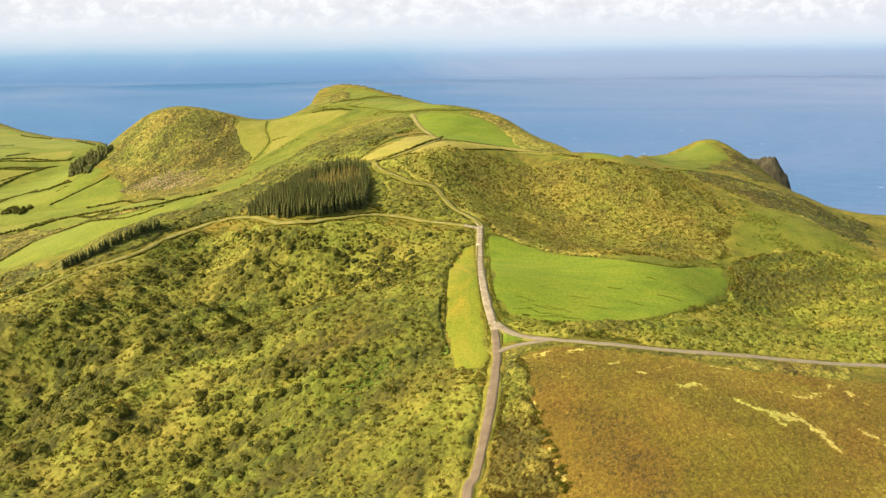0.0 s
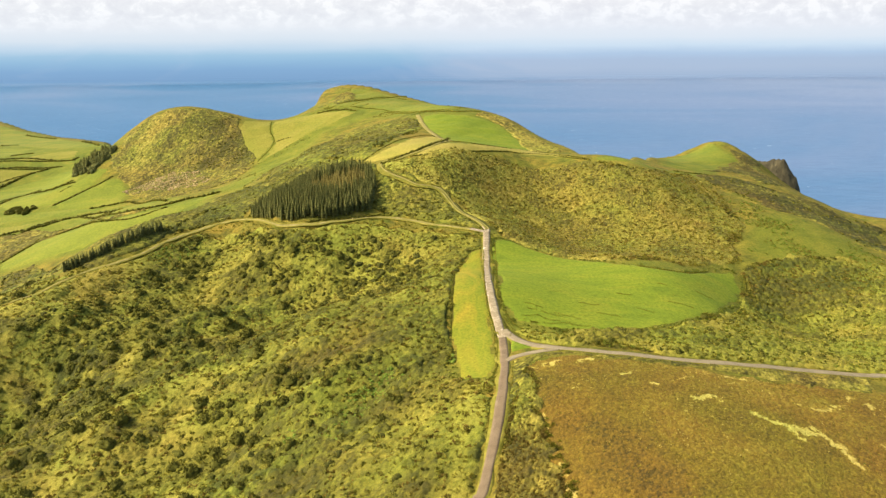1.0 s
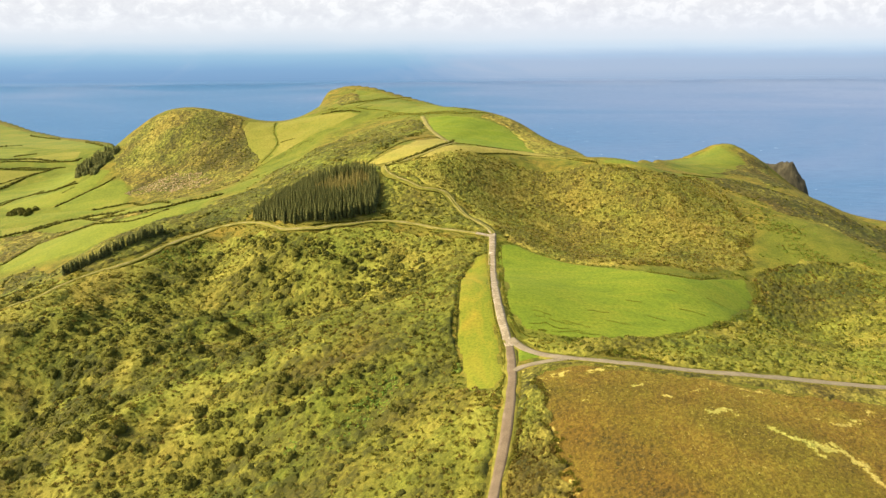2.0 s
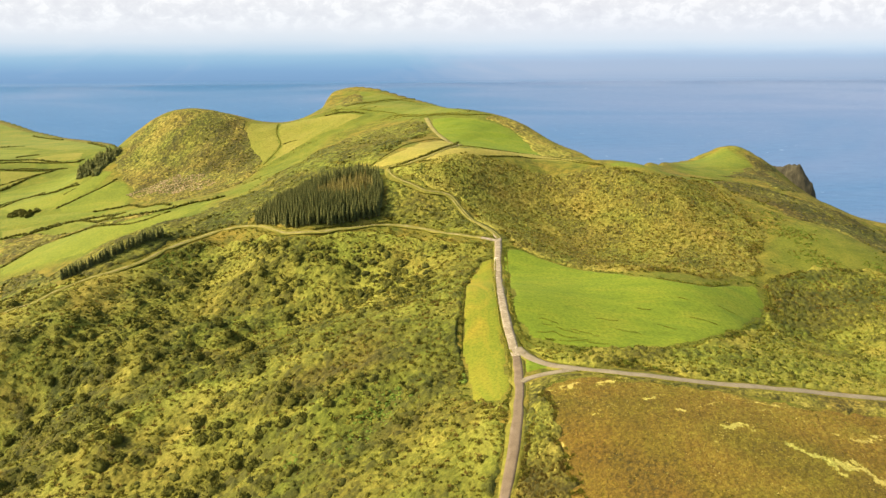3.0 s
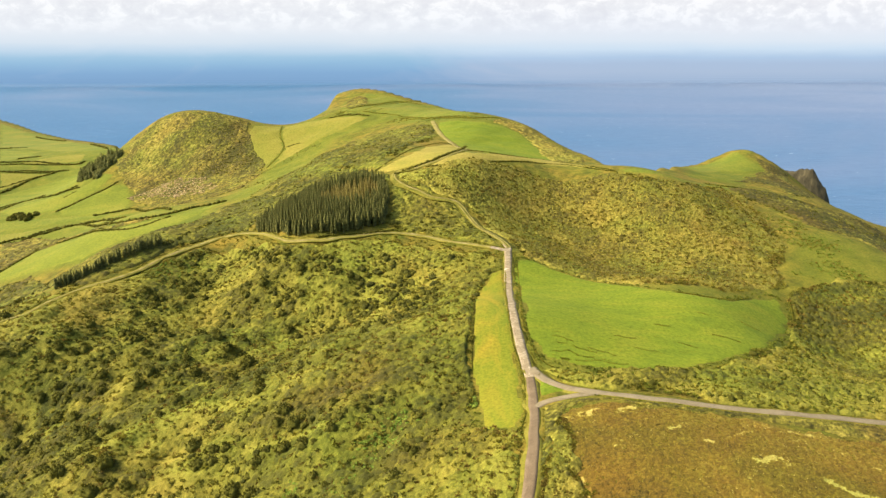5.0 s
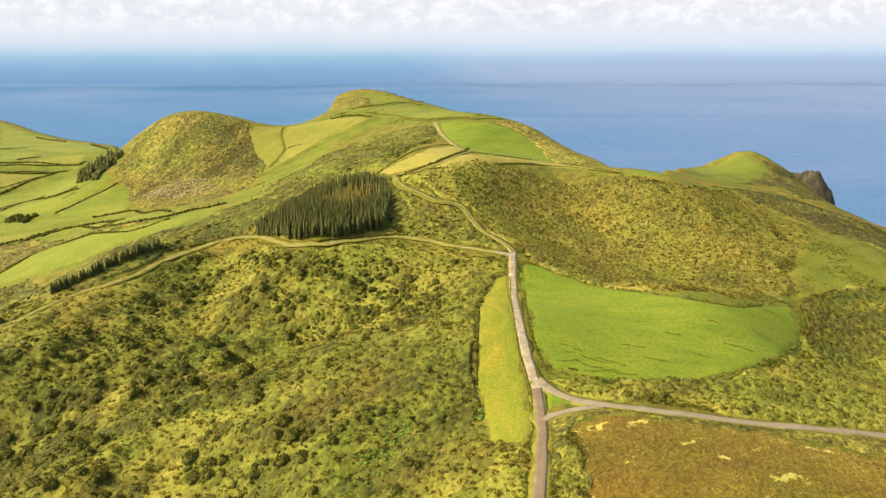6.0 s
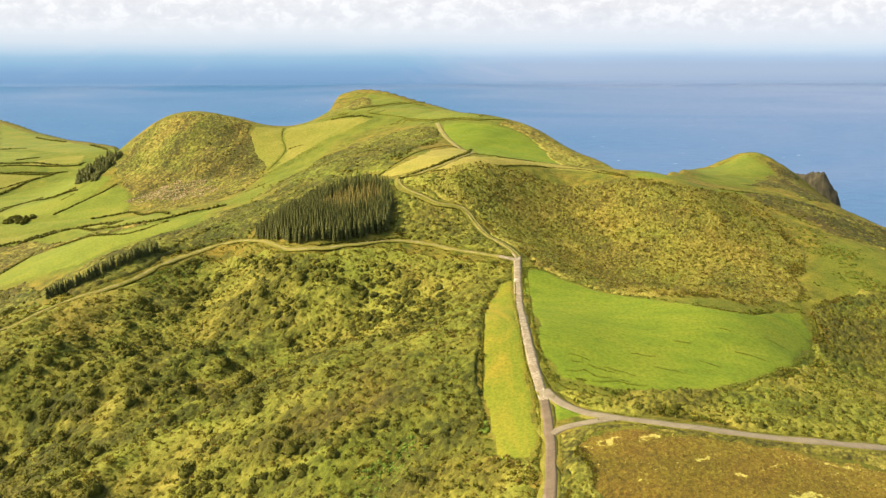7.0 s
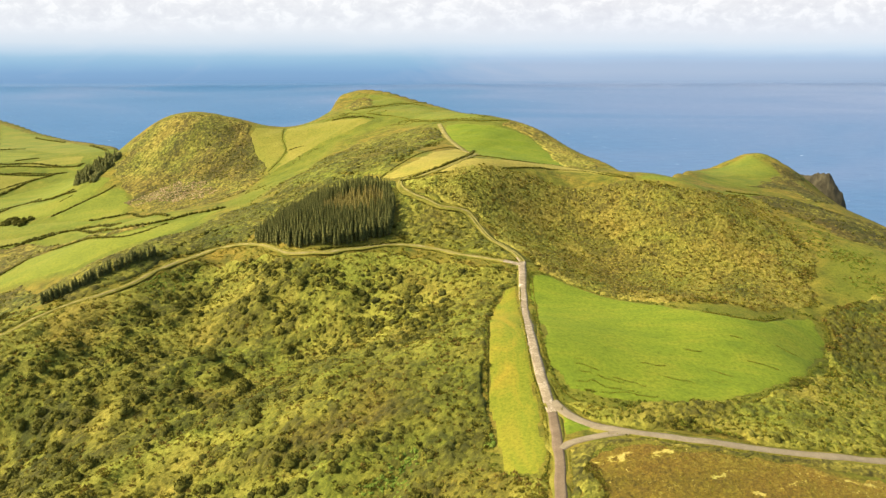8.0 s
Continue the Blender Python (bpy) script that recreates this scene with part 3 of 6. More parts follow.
HEDGES['y'] = [(152.3, 299.8), (165.1, 302.4), (182.7, 306.2), (198.2, 305.7)]
HEDGES['s'] = [(-62, 665), (-28, 606), (1, 579), (29, 598)]
HEDGES['t'] = [(-160, 641), (-148, 643)]
HEDGES['v'] = [(-145, 338), (-141, 347), (-138, 357), (-133, 369), (-124, 380)]
HEDGES['w'] = [(-69, 327), (-58, 330), (-46, 334), (-36, 338)]
HEDGES['x'] = [(20, 303.2), (19.3, 280.6), (17, 244.7), (17.6, 230.3), (19.4, 218.2), (23.3, 211.1), (28.8, 208.8)]
HEDGES['u'] = [(128.5, 291.5), (122.3, 273.2), (107.6, 246.3), (87.4, 226.1), (71.3, 216.2)]
HEDGES['za'] = [(-440, 772), (-466, 771), (-490, 769), (-509, 760)]
HEDGES['zb'] = [(-484, 716), (-479, 727), (-474, 742), (-464, 756)]
# east half of 'zc' is a dark hedge put in for a shaded field
HEDGES['zc'] = [(-524, 783), (-508, 790), (-484, 791), (-435, 791)]
HEDGES['zd'] = [(-525, 817), (-518, 829), (-509, 836)]
HEDGES['ze'] = [(-363, 616), (-355, 620), (-348, 625)]
HEDGES['zf'] = [(-349, 604), (-342, 613)]
HEDGES['zg'] = [(-697, 1132), (-650, 1091), (-603, 1050)]
HEDGES['zh'] = [(-510, 956), (-475, 908), (-440, 861)]
HEDGES['zi'] = [(-332, 516), (-324, 533), (-302, 536), (-274, 531), (-240, 490)]
HEDGES['zj'] = [(-299, 556), (-280, 557), (-264, 556), (-225, 508), (-200, 475)]
HEDGES['zk'] = [(-420, 620), (-420, 638), (-400, 640), (-386, 638)]
HEDGES['zm'] = [(-127, 708), (-98, 699), (-63, 675), (-28, 615), (5, 580)]
HEDGES['zn'] = [(-99, 708), (-76, 756), (-60, 782), (-48, 788)]
HEDGES['zl'] = [(-630, 944), (-618, 950), (-600, 952)]
ZONES = {}
ZONES['grove_back'] = [(-143, 339), (-136, 358), (-130, 404), (-122, 436), (-102, 443), (-75, 430), (-54, 411), (-40, 391), (-47, 386), (-68, 404), (-88, 401), (-102, 386), (-108, 362), (-107, 350), (-120, 353), (-131, 345)]
ZONES['right_slope'] = [(-37, 390), (-19, 388), (26, 414), (82, 406), (100, 390), (114, 389), (143, 420), (151, 398), (151, 370), (146, 340), (137, 320), (131.4, 302), (97.5, 281.1), (63.5, 288), (42.4, 300.2), (20.3, 311.2), (16, 337), (-6, 367), (-30, 378)]
ZONES['right_scrub'] = [(129.4, 295.2), (151.8, 303.5), (183.2, 308.8), (215.3, 302.2), (135.4, 189.9), (113.9, 192.5), (72.2, 192), (27.5, 199.9), (20.5, 209), (42.5, 210.5), (73, 216.1), (107.7, 244.1), (123.2, 273.7)]
ZONES['round_hill'] = [(-316, 635), (-319, 687), (-305, 696), (-288, 700), (-264, 702), (-233, 703), (-208, 691), (-198, 650), (-172, 608), (-171, 544), (-198, 520), (-265, 564), (-286, 601), (-304, 618)]
ZONES['mid_slope'] = [(-128, 455), (-120, 582), (-80, 601), (-31, 576), (-22, 521), (-42, 441), (-54, 414), (-90, 437), (-115, 435)]
ZONES['below_long'] = [(-285, 414), (-264, 416), (-185, 336), (-161, 348), (-164, 430), (-152, 447), (-121, 432), (-107, 353), (-127, 357), (-136, 343), (-150, 322), (-165.9, 301.7), (-229, 334)]
ZONES['strip_scrub'] = [(-348, 510), (-322, 518), (-233, 459), (-196, 454), (-228, 450), (-282, 481), (-299, 473), (-306, 446)]
ZONES['grove_side'] = [(-40, 387), (-6, 361), (14.5, 318.5), (-6, 329), (-33, 338), (-38, 346)]
ZONES['grove'] = [(-105, 352), (-101, 360), (-97, 384), (-86, 398), (-70, 401), (-54, 395), (-44, 380), (-40, 364), (-40, 346), (-59, 333), (-80, 332)]
ZONES['dark_slope'] = [(152, 426), (174, 422), (207, 417), (239, 409), (262, 408), (240, 372), (208, 325), (202, 342), (191, 361), (176, 366), (175, 381), (164, 392), (153, 401)]
ZONES['tree_row'] = [(-179, 303), (-168, 310), (-160, 320), (-152.5, 329), (-146, 339)]
ZONES['hollow_trees'] = [(-382, 562), (-380, 571), (-370, 570), (-356, 564)]
ZONES['rocky_foot'] = [(-284, 588), (-262, 606), (-245, 612), (-222, 603), (-203, 580), (-207, 566), (-228, 566), (-256, 580), (-272, 572)]
ZONES['far_wood'] = [(-354, 639), (-416, 763), (-403, 762), (-332, 670), (-325, 668), (-322, 653), (-328, 637), (-335, 629)]
ZONES['head_scrub'] = [(-129, 752), (-123, 802), (-106, 794), (-102, 739), (-114, 716)]
ZONES['ridge_edge'] = [(28, 591), (43, 596), (61, 552), (82, 484), (56, 457), (52, 504), (47, 536), (38, 556), (23, 570)]
ZONES['knoll_scrub'] = [(305, 747), (328, 729), (298, 597), (273, 587), (268, 630), (231, 614), (295, 706)]
ZONES['clearing'] = [(-74, 360), (-77, 380), (-68, 392), (-52, 388), (-45, 374), (-48, 362), (-60, 356)]
ZONES['moor_rim'] = [(17.6, 189.6), (27.9, 192.5), (55.5, 187.7), (85.2, 187.2), (122.8, 189.3), (118.1, 179), (94.7, 178.5), (68.3, 183.5), (54.4, 185.5), (40.4, 188.4), (33.1, 189.4), (26, 187.6), (20.5, 182), (15.3, 161.5), (12.9, 148.6), (9.9, 149.2), (13.2, 166.1)]
ZONES['lush_valley'] = [(-963, 1350), (-722, 1169), (-498, 932), (-428, 861), (-316, 648), (-335, 625), (-302, 615), (-280, 590), (-269, 552), (-186, 477), (-160, 471), (-153, 364), (-226, 408), (-288, 419), (-314, 413), (-389, 518)]
ZONES['lush_head'] = [(-202, 689), (-156, 706), (-127, 708), (-128, 823), (-80, 799), (-34, 761), (15, 609), (32, 580), (47, 539), (56, 457), (80, 425), (48, 439), (13, 421), (-8, 499), (-27, 579), (-71, 649), (-110, 633), (-127, 532), (-134, 438), (-163, 475), (-166, 544), (-169, 604), (-197, 650)]
ZONES['lush_knoll'] = [(105, 410), (249, 755), (291, 774), (301, 714), (233, 606), (193, 588), (88, 403)]
ZONES['lush_hollow'] = [(137, 316), (149, 338), (159, 346), (184, 355), (196, 337), (206, 320), (204, 306), (180, 304), (155, 302), (141, 307)]
ZONES['bare_slope'] = [(152, 386), (170, 370), (162, 346), (146, 338), (144, 358)]
ZONES['spur_crest'] = [(100, 400), (139, 428), (160, 440), (185, 436), (230, 425), (225, 414), (180, 421), (153, 420), (118, 392)]
ZONES['lush_verge'] = [(19.1, 310.8), (26, 305.1), (44.4, 297.5), (63.5, 288), (97.5, 281.1), (125.9, 299.6), (128.6, 283.5), (107.6, 241.7), (72.1, 213.5), (41.9, 207.6), (20.5, 209), (17.1, 218.2), (15.3, 256.5)]
ZONES['lush_bank'] = [(5.2, 297.8), (13.4, 305.4), (13.7, 280.7), (12.4, 233.3), (14.6, 215.4), (15.8, 202.9), (12, 176.4), (8.1, 149.6), (3.3, 150.8), (7.1, 177.1), (2.2, 180.9), (-0.4, 206.3), (0.1, 262.1)]
ZONES['left_slope'] = [(-281.1, 297.4), (-282, 349), (-252, 363), (-176.3, 293.3), (-151, 313), (-128, 342), (-86, 328), (-27, 328), (12.7, 306.7), (2.4, 276.5), (-0.3, 217.5), (0.3, 185.8), (8.4, 178.8), (12.1, 175), (9.7, 159.1), (6.6, 144.1), (3.1, 130.8), (1.1, 121.9), (-52.4, 135.2), (-133.4, 151.5), (-169.7, 157.9), (-208.2, 203.7)]
ZONES['brown_moor'] = [(21, 181), (25.5, 186), (33, 188.4), (40.4, 187.4), (54.4, 184.4), (68.3, 182.4), (81.3, 179.4), (94.7, 177.8), (117, 178), (138.3, 176.5), (148.3, 156.5), (111.8, 111.8), (44.9, 110.7), (24, 117.5), (24.5, 130), (23.2, 142.4), (22.4, 154), (21.9, 162.2), (21.6, 171)]
STREAKS = {}
STREAKS['0'] = (1.15, [(21.4, 179.2), (28.4, 182.4), (32.7, 184.0), (35.9, 182.9), (40.7, 186.2), (44.8, 188.6)])
STREAKS['1'] = (0.4, [(45.5, 174.6), (51.8, 177.3)])
STREAKS['2'] = (0.6, [(53.6, 169.3), (57.9, 170.6)])
STREAKS['3'] = (0.4, [(59.8, 172.7), (65.7, 176.7)])
STREAKS['4'] = (0.4, [(70.2, 178.8), (78.9, 177.8), (88.4, 177.0)])
STREAKS['5'] = (0.9, [(62.5, 163.3), (67.7, 165.2), (71.0, 162.9)])
STREAKS['6'] = (1.0, [(74.3, 158.8), (77.9, 155.0), (84.2, 153.0), (87.5, 150.9)])
STREAKS['7'] = (1.8, [(82.3, 149.0), (88.7, 153.3), (89.9, 149.9), (89.8, 146.5)])
STREAKS['8'] = (0.9, [(85.8, 153.3), (95.0, 157.8)])
STREAKS['9'] = (0.6, [(89.9, 164.8), (94.7, 163.7), (104.3, 167.1), (109.5, 175.0)])
STREAKS['10'] = (0.5, [(111.7, 170.3), (110.1, 164.8), (114.3, 162.9)])
STREAKS['11'] = (0.6, [(101.9, 152.1), (105.4, 147.2), (105.3, 143.0)])
STREAKS['12'] = (0.45, [(89.6, 145.4), (92.4, 139.1)])
STREAKS['13'] = (0.5, [(22.7, 156.9), (22.8, 150.8)])
STREAKS['14'] = (0.6, [(24.3, 140.4), (25.1, 134.8), (25.9, 131.2)])
STREAKS['15'] = (0.4, [(32.4, 167.3), (36.4, 171.1)])
STREAKS['16'] = (0.4, [(57.8, 158.1), (58.4, 155.3)])
STREAKS['17'] = (0.5, [(84.7, 176.0), (91.2, 179.6)])
# open pale grass lines between shrubs, some painting sunlit ribs: half-width, then plan line
PALE_LINES = {}
PALE_LINES['a'] = (2.6, [(-169.4, 243.5), (-164.4, 236.9), (-162.1, 230.2), (-156.9, 224.7), (-157.3, 219.2)])
PALE_LINES['b'] = (2.8, [(-159.3, 242.0), (-155.0, 235.4), (-148.4, 228.7)])
PALE_LINES['c'] = (2.4, [(-135.4, 234.2), (-139.4, 226.0)])
PALE_LINES['d'] = (2.4, [(-122.2, 247.5), (-119.7, 232.5), (-116.2, 224.0)])
PALE_LINES['e'] = (2.2, [(-110.7, 202.1), (-104.1, 209.3), (-98.7, 215.7), (-89.7, 221.8), (-68.9, 217.7)])
PALE_LINES['f'] = (2.8, [(-120.1, 170.1), (-116.4, 179.2), (-118.5, 183.2), (-118.7, 190.8), (-114.3, 195.5)])
PALE_LINES['g'] = (1.6, [(-101.2, 199.7), (-86.3, 202.5)])
PALE_LINES['h'] = (1.4, [(-63.2, 196.1), (-52.2, 197.0), (-40.8, 194.9)])
PALE_LINES['i'] = (1.4, [(-72.2, 187.9), (-67.4, 190.5)])
PALE_LINES['j'] = (2.0, [(-87.1, 166.6), (-79.8, 168.8), (-58.6, 159.7)])
PALE_LINES['k'] = (1.4, [(-59.7, 174.9), (-57.0, 178.1)])
PALE_LINES['l'] = (3.2, [(-114.0, 311.6), (-107.2, 315.1), (-98.1, 316.0)])
PALE_LINES['m'] = (2.6, [(-113.6, 288.4), (-109.3, 297.2)])
PALE_LINES['n'] = (2.0, [(-83.0, 301.3), (-77.6, 308.0)])
PALE_LINES['o'] = (2.4, [(-71.5, 293.2), (-63.8, 298.4), (-59.8, 300.6)])
PALE_LINES['p'] = (1.6, [(-99.3, 247.2), (-94.5, 270.2), (-92.1, 284.3), (-82.7, 294.4)])
PALE_LINES['q'] = (1.6, [(-55.9, 223.4), (-50.2, 223.0), (-42.6, 221.8)])
PALE_LINES['r'] = (1.6, [(-101.5, 231.8), (-91.7, 237.5)])
PALE_LINES['s'] = (1.8, [(-40.8, 272.8), (-32.7, 281.0), (-23.7, 283.4)])
PALE_LINES['u'] = (3.6, [(7, 174), (4, 160), (1, 146), (-2, 133)])
PALE_LINES['v'] = (5.0, [(-173.7, 262.0), (-165.9, 275.2), (-157.4, 285.1), (-151.4, 297.0), (-146.1, 307.2)])
PALE_LINES['w'] = (2.4, [(-98.8, 334.4), (-67.8, 322.5), (-45.1, 327.2), (-21.5, 326.4), (-0.7, 312.5)])
PALE_LINES['t'] = (1.4, [(-37.5, 202.0), (-28.1, 206.9)])
DARK_SCRUB = [(-161, 250, 11.4), (-155, 243, 8.6), (-149, 259, 11.4), (-156, 232, 8.3), (-139, 231, 8), (-137, 218, 9.7), (-144, 214, 8.7), (-119, 207, 9), (-104, 244, 8.9), (-102, 252, 5.7), (-115, 246, 5), (-132, 263, 7.5), (-131, 283, 7.9), (-148, 275, 9.3), (-117, 265, 7.3), (-91, 265, 5.2), (-68, 218, 2.8), (-58, 196, 6.6), (-64, 194, 5), (-57, 200, 4.2), (-21, 180, 5.7), (-16, 183, 3.7), (-22, 192, 3.9), (-31, 203, 6.6)]
DARK_SCRUB_HIGH = [(-44, 200, 4.9), (-37, 201, 4.9), (-86, 310, 4.9), (-75, 300, 4.7), (-63, 274, 7), (-51, 303, 3.9), (-58, 309, 3.2), (-42, 310, 3.2), (-40, 178, 3.6), (-126, 313, 7.2), (-134, 301, 7), (-144, 296, 2.8), (-96, 290, 6.4), (-110, 322, 3.5), (-31, 310, 3.7), (-60, 291, 4.5), (-84, 187, 5), (-77, 197, 4.3), (-57, 227, 3.8), (-8, 197, 3.9), (-5, 217, 4.4)]
GOLD_SCRUB = [(-98, 317, 6.2), (-104, 313, 5), (-108, 301, 6), (-111, 289, 6.5), (-97, 205, 6.5), (-106, 211, 3.9), (-84, 192, 5.1), (-133, 234, 3.2), (-156, 239, 2.9), (-150, 232, 2.8), (-49, 216, 4.5), (-56, 217, 4.6), (-87, 252, 5.6), (-124, 249, 3.7), (-64, 297, 4.6), (-85, 214, 5.7), (-45, 308, 3.7), (-20, 295, 4.5), (-24, 172, 3.4), (-8, 171, 4), (-20, 242, 4), (-173, 261, 8), (-153, 300, 5.7)]
FERN_PATCHES = [(-25, 189, 4.6), (-20, 195, 3.1), (-28, 182, 3.7), (-33, 176, 3.5), (0, 197, 2.4), (-46, 177, 2.9), (-137, 322, 5.4), (-128, 327, 4.2)]


# ---------------------------------------------------------------- ground, sea and distance
def steps(lo, hi, fine_lo, fine_hi, fine, grow):
    a = list(np.arange(fine_lo, fine_hi, fine))
    s, x = fine, a[-1]
    while x < hi:
        s *= grow
        x += s
        a.append(min(x, hi))
    s, x = fine, a[0]
    while x > lo:
        s *= grow
        x -= s
        a.insert(0, max(x, lo))
    return np.array(a)


xs = steps(-2600, 2600, -230, 200, 2.4, 1.03)
ys = steps(-2600, 1700, 115, 400, 2.6, 1.014)
GX, GY = np.meshgrid(xs, ys)
GZ = height(GX, GY)
nx, ny = len(xs), len(ys)
idx = np.arange(nx * ny).reshape(ny, nx)
quads = np.stack([idx[:-1, :-1], idx[:-1, 1:], idx[1:, 1:], idx[1:, :-1]], -1).reshape(-1, 4)
me = smooth(np_mesh("ground", np.stack([GX, GY, GZ], -1).reshape(-1, 3), quads))


def cover_map(zones):
    out = np.zeros(GX.shape)
    wx, wy = GX + 5 * vnoise(GX, GY, 13) + 2 * vnoise(GX, GY, 5), GY + 5 * vnoise(GX + 99, GY, 13) + 2 * vnoise(GX + 50, GY, 5)
    for zone, amount, width in zones:
        out = np.maximum(out, amount * soft_in(wx, wy, ZONES[zone], width))
    return out


heather = cover_map([("right_slope", 0.9, 14), ("right_scrub", 0.35, 14), ("round_hill", 0.7, 14), ("strip_scrub", 0.8, 10), ("dark_slope", 0.7, 20), ("bare_slope", 0.5, 12)])
lush = cover_map([("lush_valley", 1, 12), ("lush_head", 0.9, 14), ("lush_knoll", 1, 14), ("spur_crest", 0.9, 8), ("lush_hollow", 0.8, 14), ("lush_verge", 0.55, 5), ("lush_bank", 0.25, 5)])
moor = cover_map([("brown_moor", 1, 5)])
gy_, gx_ = np.gradient(GZ, ys, xs)
rock = np.clip((np.hypot(gx_, gy_) - 1.1) / 0.6, 0, 1)
for key, val in (("heather", heather), ("rock", rock), ("lush", lush), ("moor", moor)):
    at = me.attributes.new(key, "FLOAT", "POINT")
    at.data.foreach_set("value", val.astype(np.float32).ravel())
me.materials.append(M_HEATH)
tagged(new("ground", me), "rough yellow-green hill ground of grass and heath above sea cliffs", "ground", kind="structure")

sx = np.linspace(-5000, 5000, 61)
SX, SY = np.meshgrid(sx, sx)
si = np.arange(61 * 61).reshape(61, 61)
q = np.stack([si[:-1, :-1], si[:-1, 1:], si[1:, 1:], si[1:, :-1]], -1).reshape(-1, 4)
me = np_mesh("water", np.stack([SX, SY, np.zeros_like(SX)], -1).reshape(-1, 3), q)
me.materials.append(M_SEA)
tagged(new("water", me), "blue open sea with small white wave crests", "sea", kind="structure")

# upright self-lit sheet that carries the painted haze and clouds
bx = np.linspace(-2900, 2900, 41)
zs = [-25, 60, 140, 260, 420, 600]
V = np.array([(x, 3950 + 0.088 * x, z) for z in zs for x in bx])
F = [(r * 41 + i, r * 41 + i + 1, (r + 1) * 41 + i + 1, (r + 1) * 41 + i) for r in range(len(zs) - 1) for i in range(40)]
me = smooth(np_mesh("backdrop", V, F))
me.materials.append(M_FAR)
tagged(new("backdrop", me), "painted glowing backdrop of hazy far sea and pale cloud bank", "sky", kind="structure")


# ---------------------------------------------------------------- fields and roads
def drape(name, poly, step, lift, material, label, category="field", ragged=0.8):
    p = np.array(poly)
    (x0, y0), (x1, y1) = p.min(0) - 2, p.max(0) + 2
    ax, ay = np.arange(x0, x1, step), np.arange(y0, y1, step)
    X, Y = np.meshgrid(ax, ay)
    wx, wy = X + ragged * vnoise(X, Y, 6), Y + ragged * vnoise(X + 99, Y, 6)
    ok = inside(wx, wy, poly) & (shore_dist(X, Y) < 0)
    d = dist(wx, wy, poly + poly[:1])
    Z = height(X, Y) + np.where(ok, lift * np.clip(d / (2 * step), 0.2, 1), -0.25)
    i = np.arange(X.size).reshape(X.shape)
    q = np.stack([i[:-1, :-1], i[:-1, 1:], i[1:, 1:], i[1:, :-1]], -1).reshape(-1, 4)
    q = q[ok.ravel()[q].any(1)]
    used = np.unique(q)
    back = np.full(X.size, -1)
    back[used] = np.arange(len(used))
    me = smooth(np_mesh(name, np.stack([X, Y, Z], -1).reshape(-1, 3)[used], back[q]))
    me.materials.append(material)
    return tagged(new(name, me), label, category, kind="structure")


near = {"big_pasture", "roadside_strip"}
LOOK = {
    "big_pasture": (M_PASTURE, "bright green grazed pasture beside the road"),
    "roadside_strip": (M_STRIP, "mown yellow-green strip of grass along the road"),
    "hay_meadow_west": (M_HAY, "pale yellow hay meadow on the ridge"),
    "hay_meadow_east": (M_HAY, "pale yellow hay meadow below the ridge pasture"),
    "ridge_pasture": (M_PASTURE, "green pasture on top of the ridge"),
    "saddle_meadow_west": (M_SADDLE, "yellow-green meadow on the saddle"),
    "saddle_meadow_east": (M_SADDLE, "yellow-green meadow on the saddle"),
    "valley_pasture_c": (M_SADDLE, "yellowish meadow between dark hedges"),
    "valley_pasture_e": (M_SADDLE, "yellowish meadow between dark hedges"),
}
for key, poly in FIELDS.items():
    m, text = LOOK.get(key, (M_VALLEY if "valley" in key or "round" in key or "long" in key else M_MEADOW, "light green pasture edged by hedge banks"))
    drape(key, poly, 0.9 if key in near else 2.0, 0.15 if key in near else 0.3, m, text, ragged=1.6 if key == "big_pasture" else 0.8)


def ribbon(name, pts, width, lift, material, label, step=1.5, edge=0.25, category="road", skirt=0.4):
    c = spline(pts, step)
    t = np.gradient(c, axis=0)
    t /= np.hypot(t[:, 0], t[:, 1])[:, None] + 1e-9
    nrm = np.stack([-t[:, 1], t[:, 0]], 1)
    offs = np.array([-0.5, -0.5, -0.25, 0, 0.25, 0.5, 0.5])
    drop = np.array([-skirt, -0.05, 0.03, 0.05, 0.03, -0.05, -skirt])
    V = []
    wob = edge * vnoise(np.arange(len(c)) * step, np.zeros(len(c)), 5)
    wob2 = edge * vnoise(np.arange(len(c)) * step, np.ones(len(c)) * 33, 5)
    zc = height(c[:, 0], c[:, 1])
    for k, (o, dz) in enumerate(zip(offs, drop)):
        w = o * width + (wob if o < 0 else wob2) * (abs(o) > 0.4)
        p = c + nrm * w[:, None]
        z = np.maximum(height(p[:, 0], p[:, 1]), zc - 0.15) + lift + dz
        V.append(np.column_stack([p, z]))
    V = np.stack(V, 1)
    n, m = V.shape[:2]
    i = np.arange(n * m).reshape(n, m)
    q = np.stack([i[:-1, :-1], i[:-1, 1:], i[1:, 1:], i[1:, :-1]], -1).reshape(-1, 4)
    me = smooth(np_mesh(name, V.reshape(-1, 3), q[:, ::-1]))
    me.materials.append(material)
    return tagged(new(name, me), label, category, kind="structure")


def verge(pts, width):
    ribbon("verge", pts, width, 0.05, M_VERGE, "dry grass verge beside the road", edge=1.2, category="grass verge", skirt=0.16)


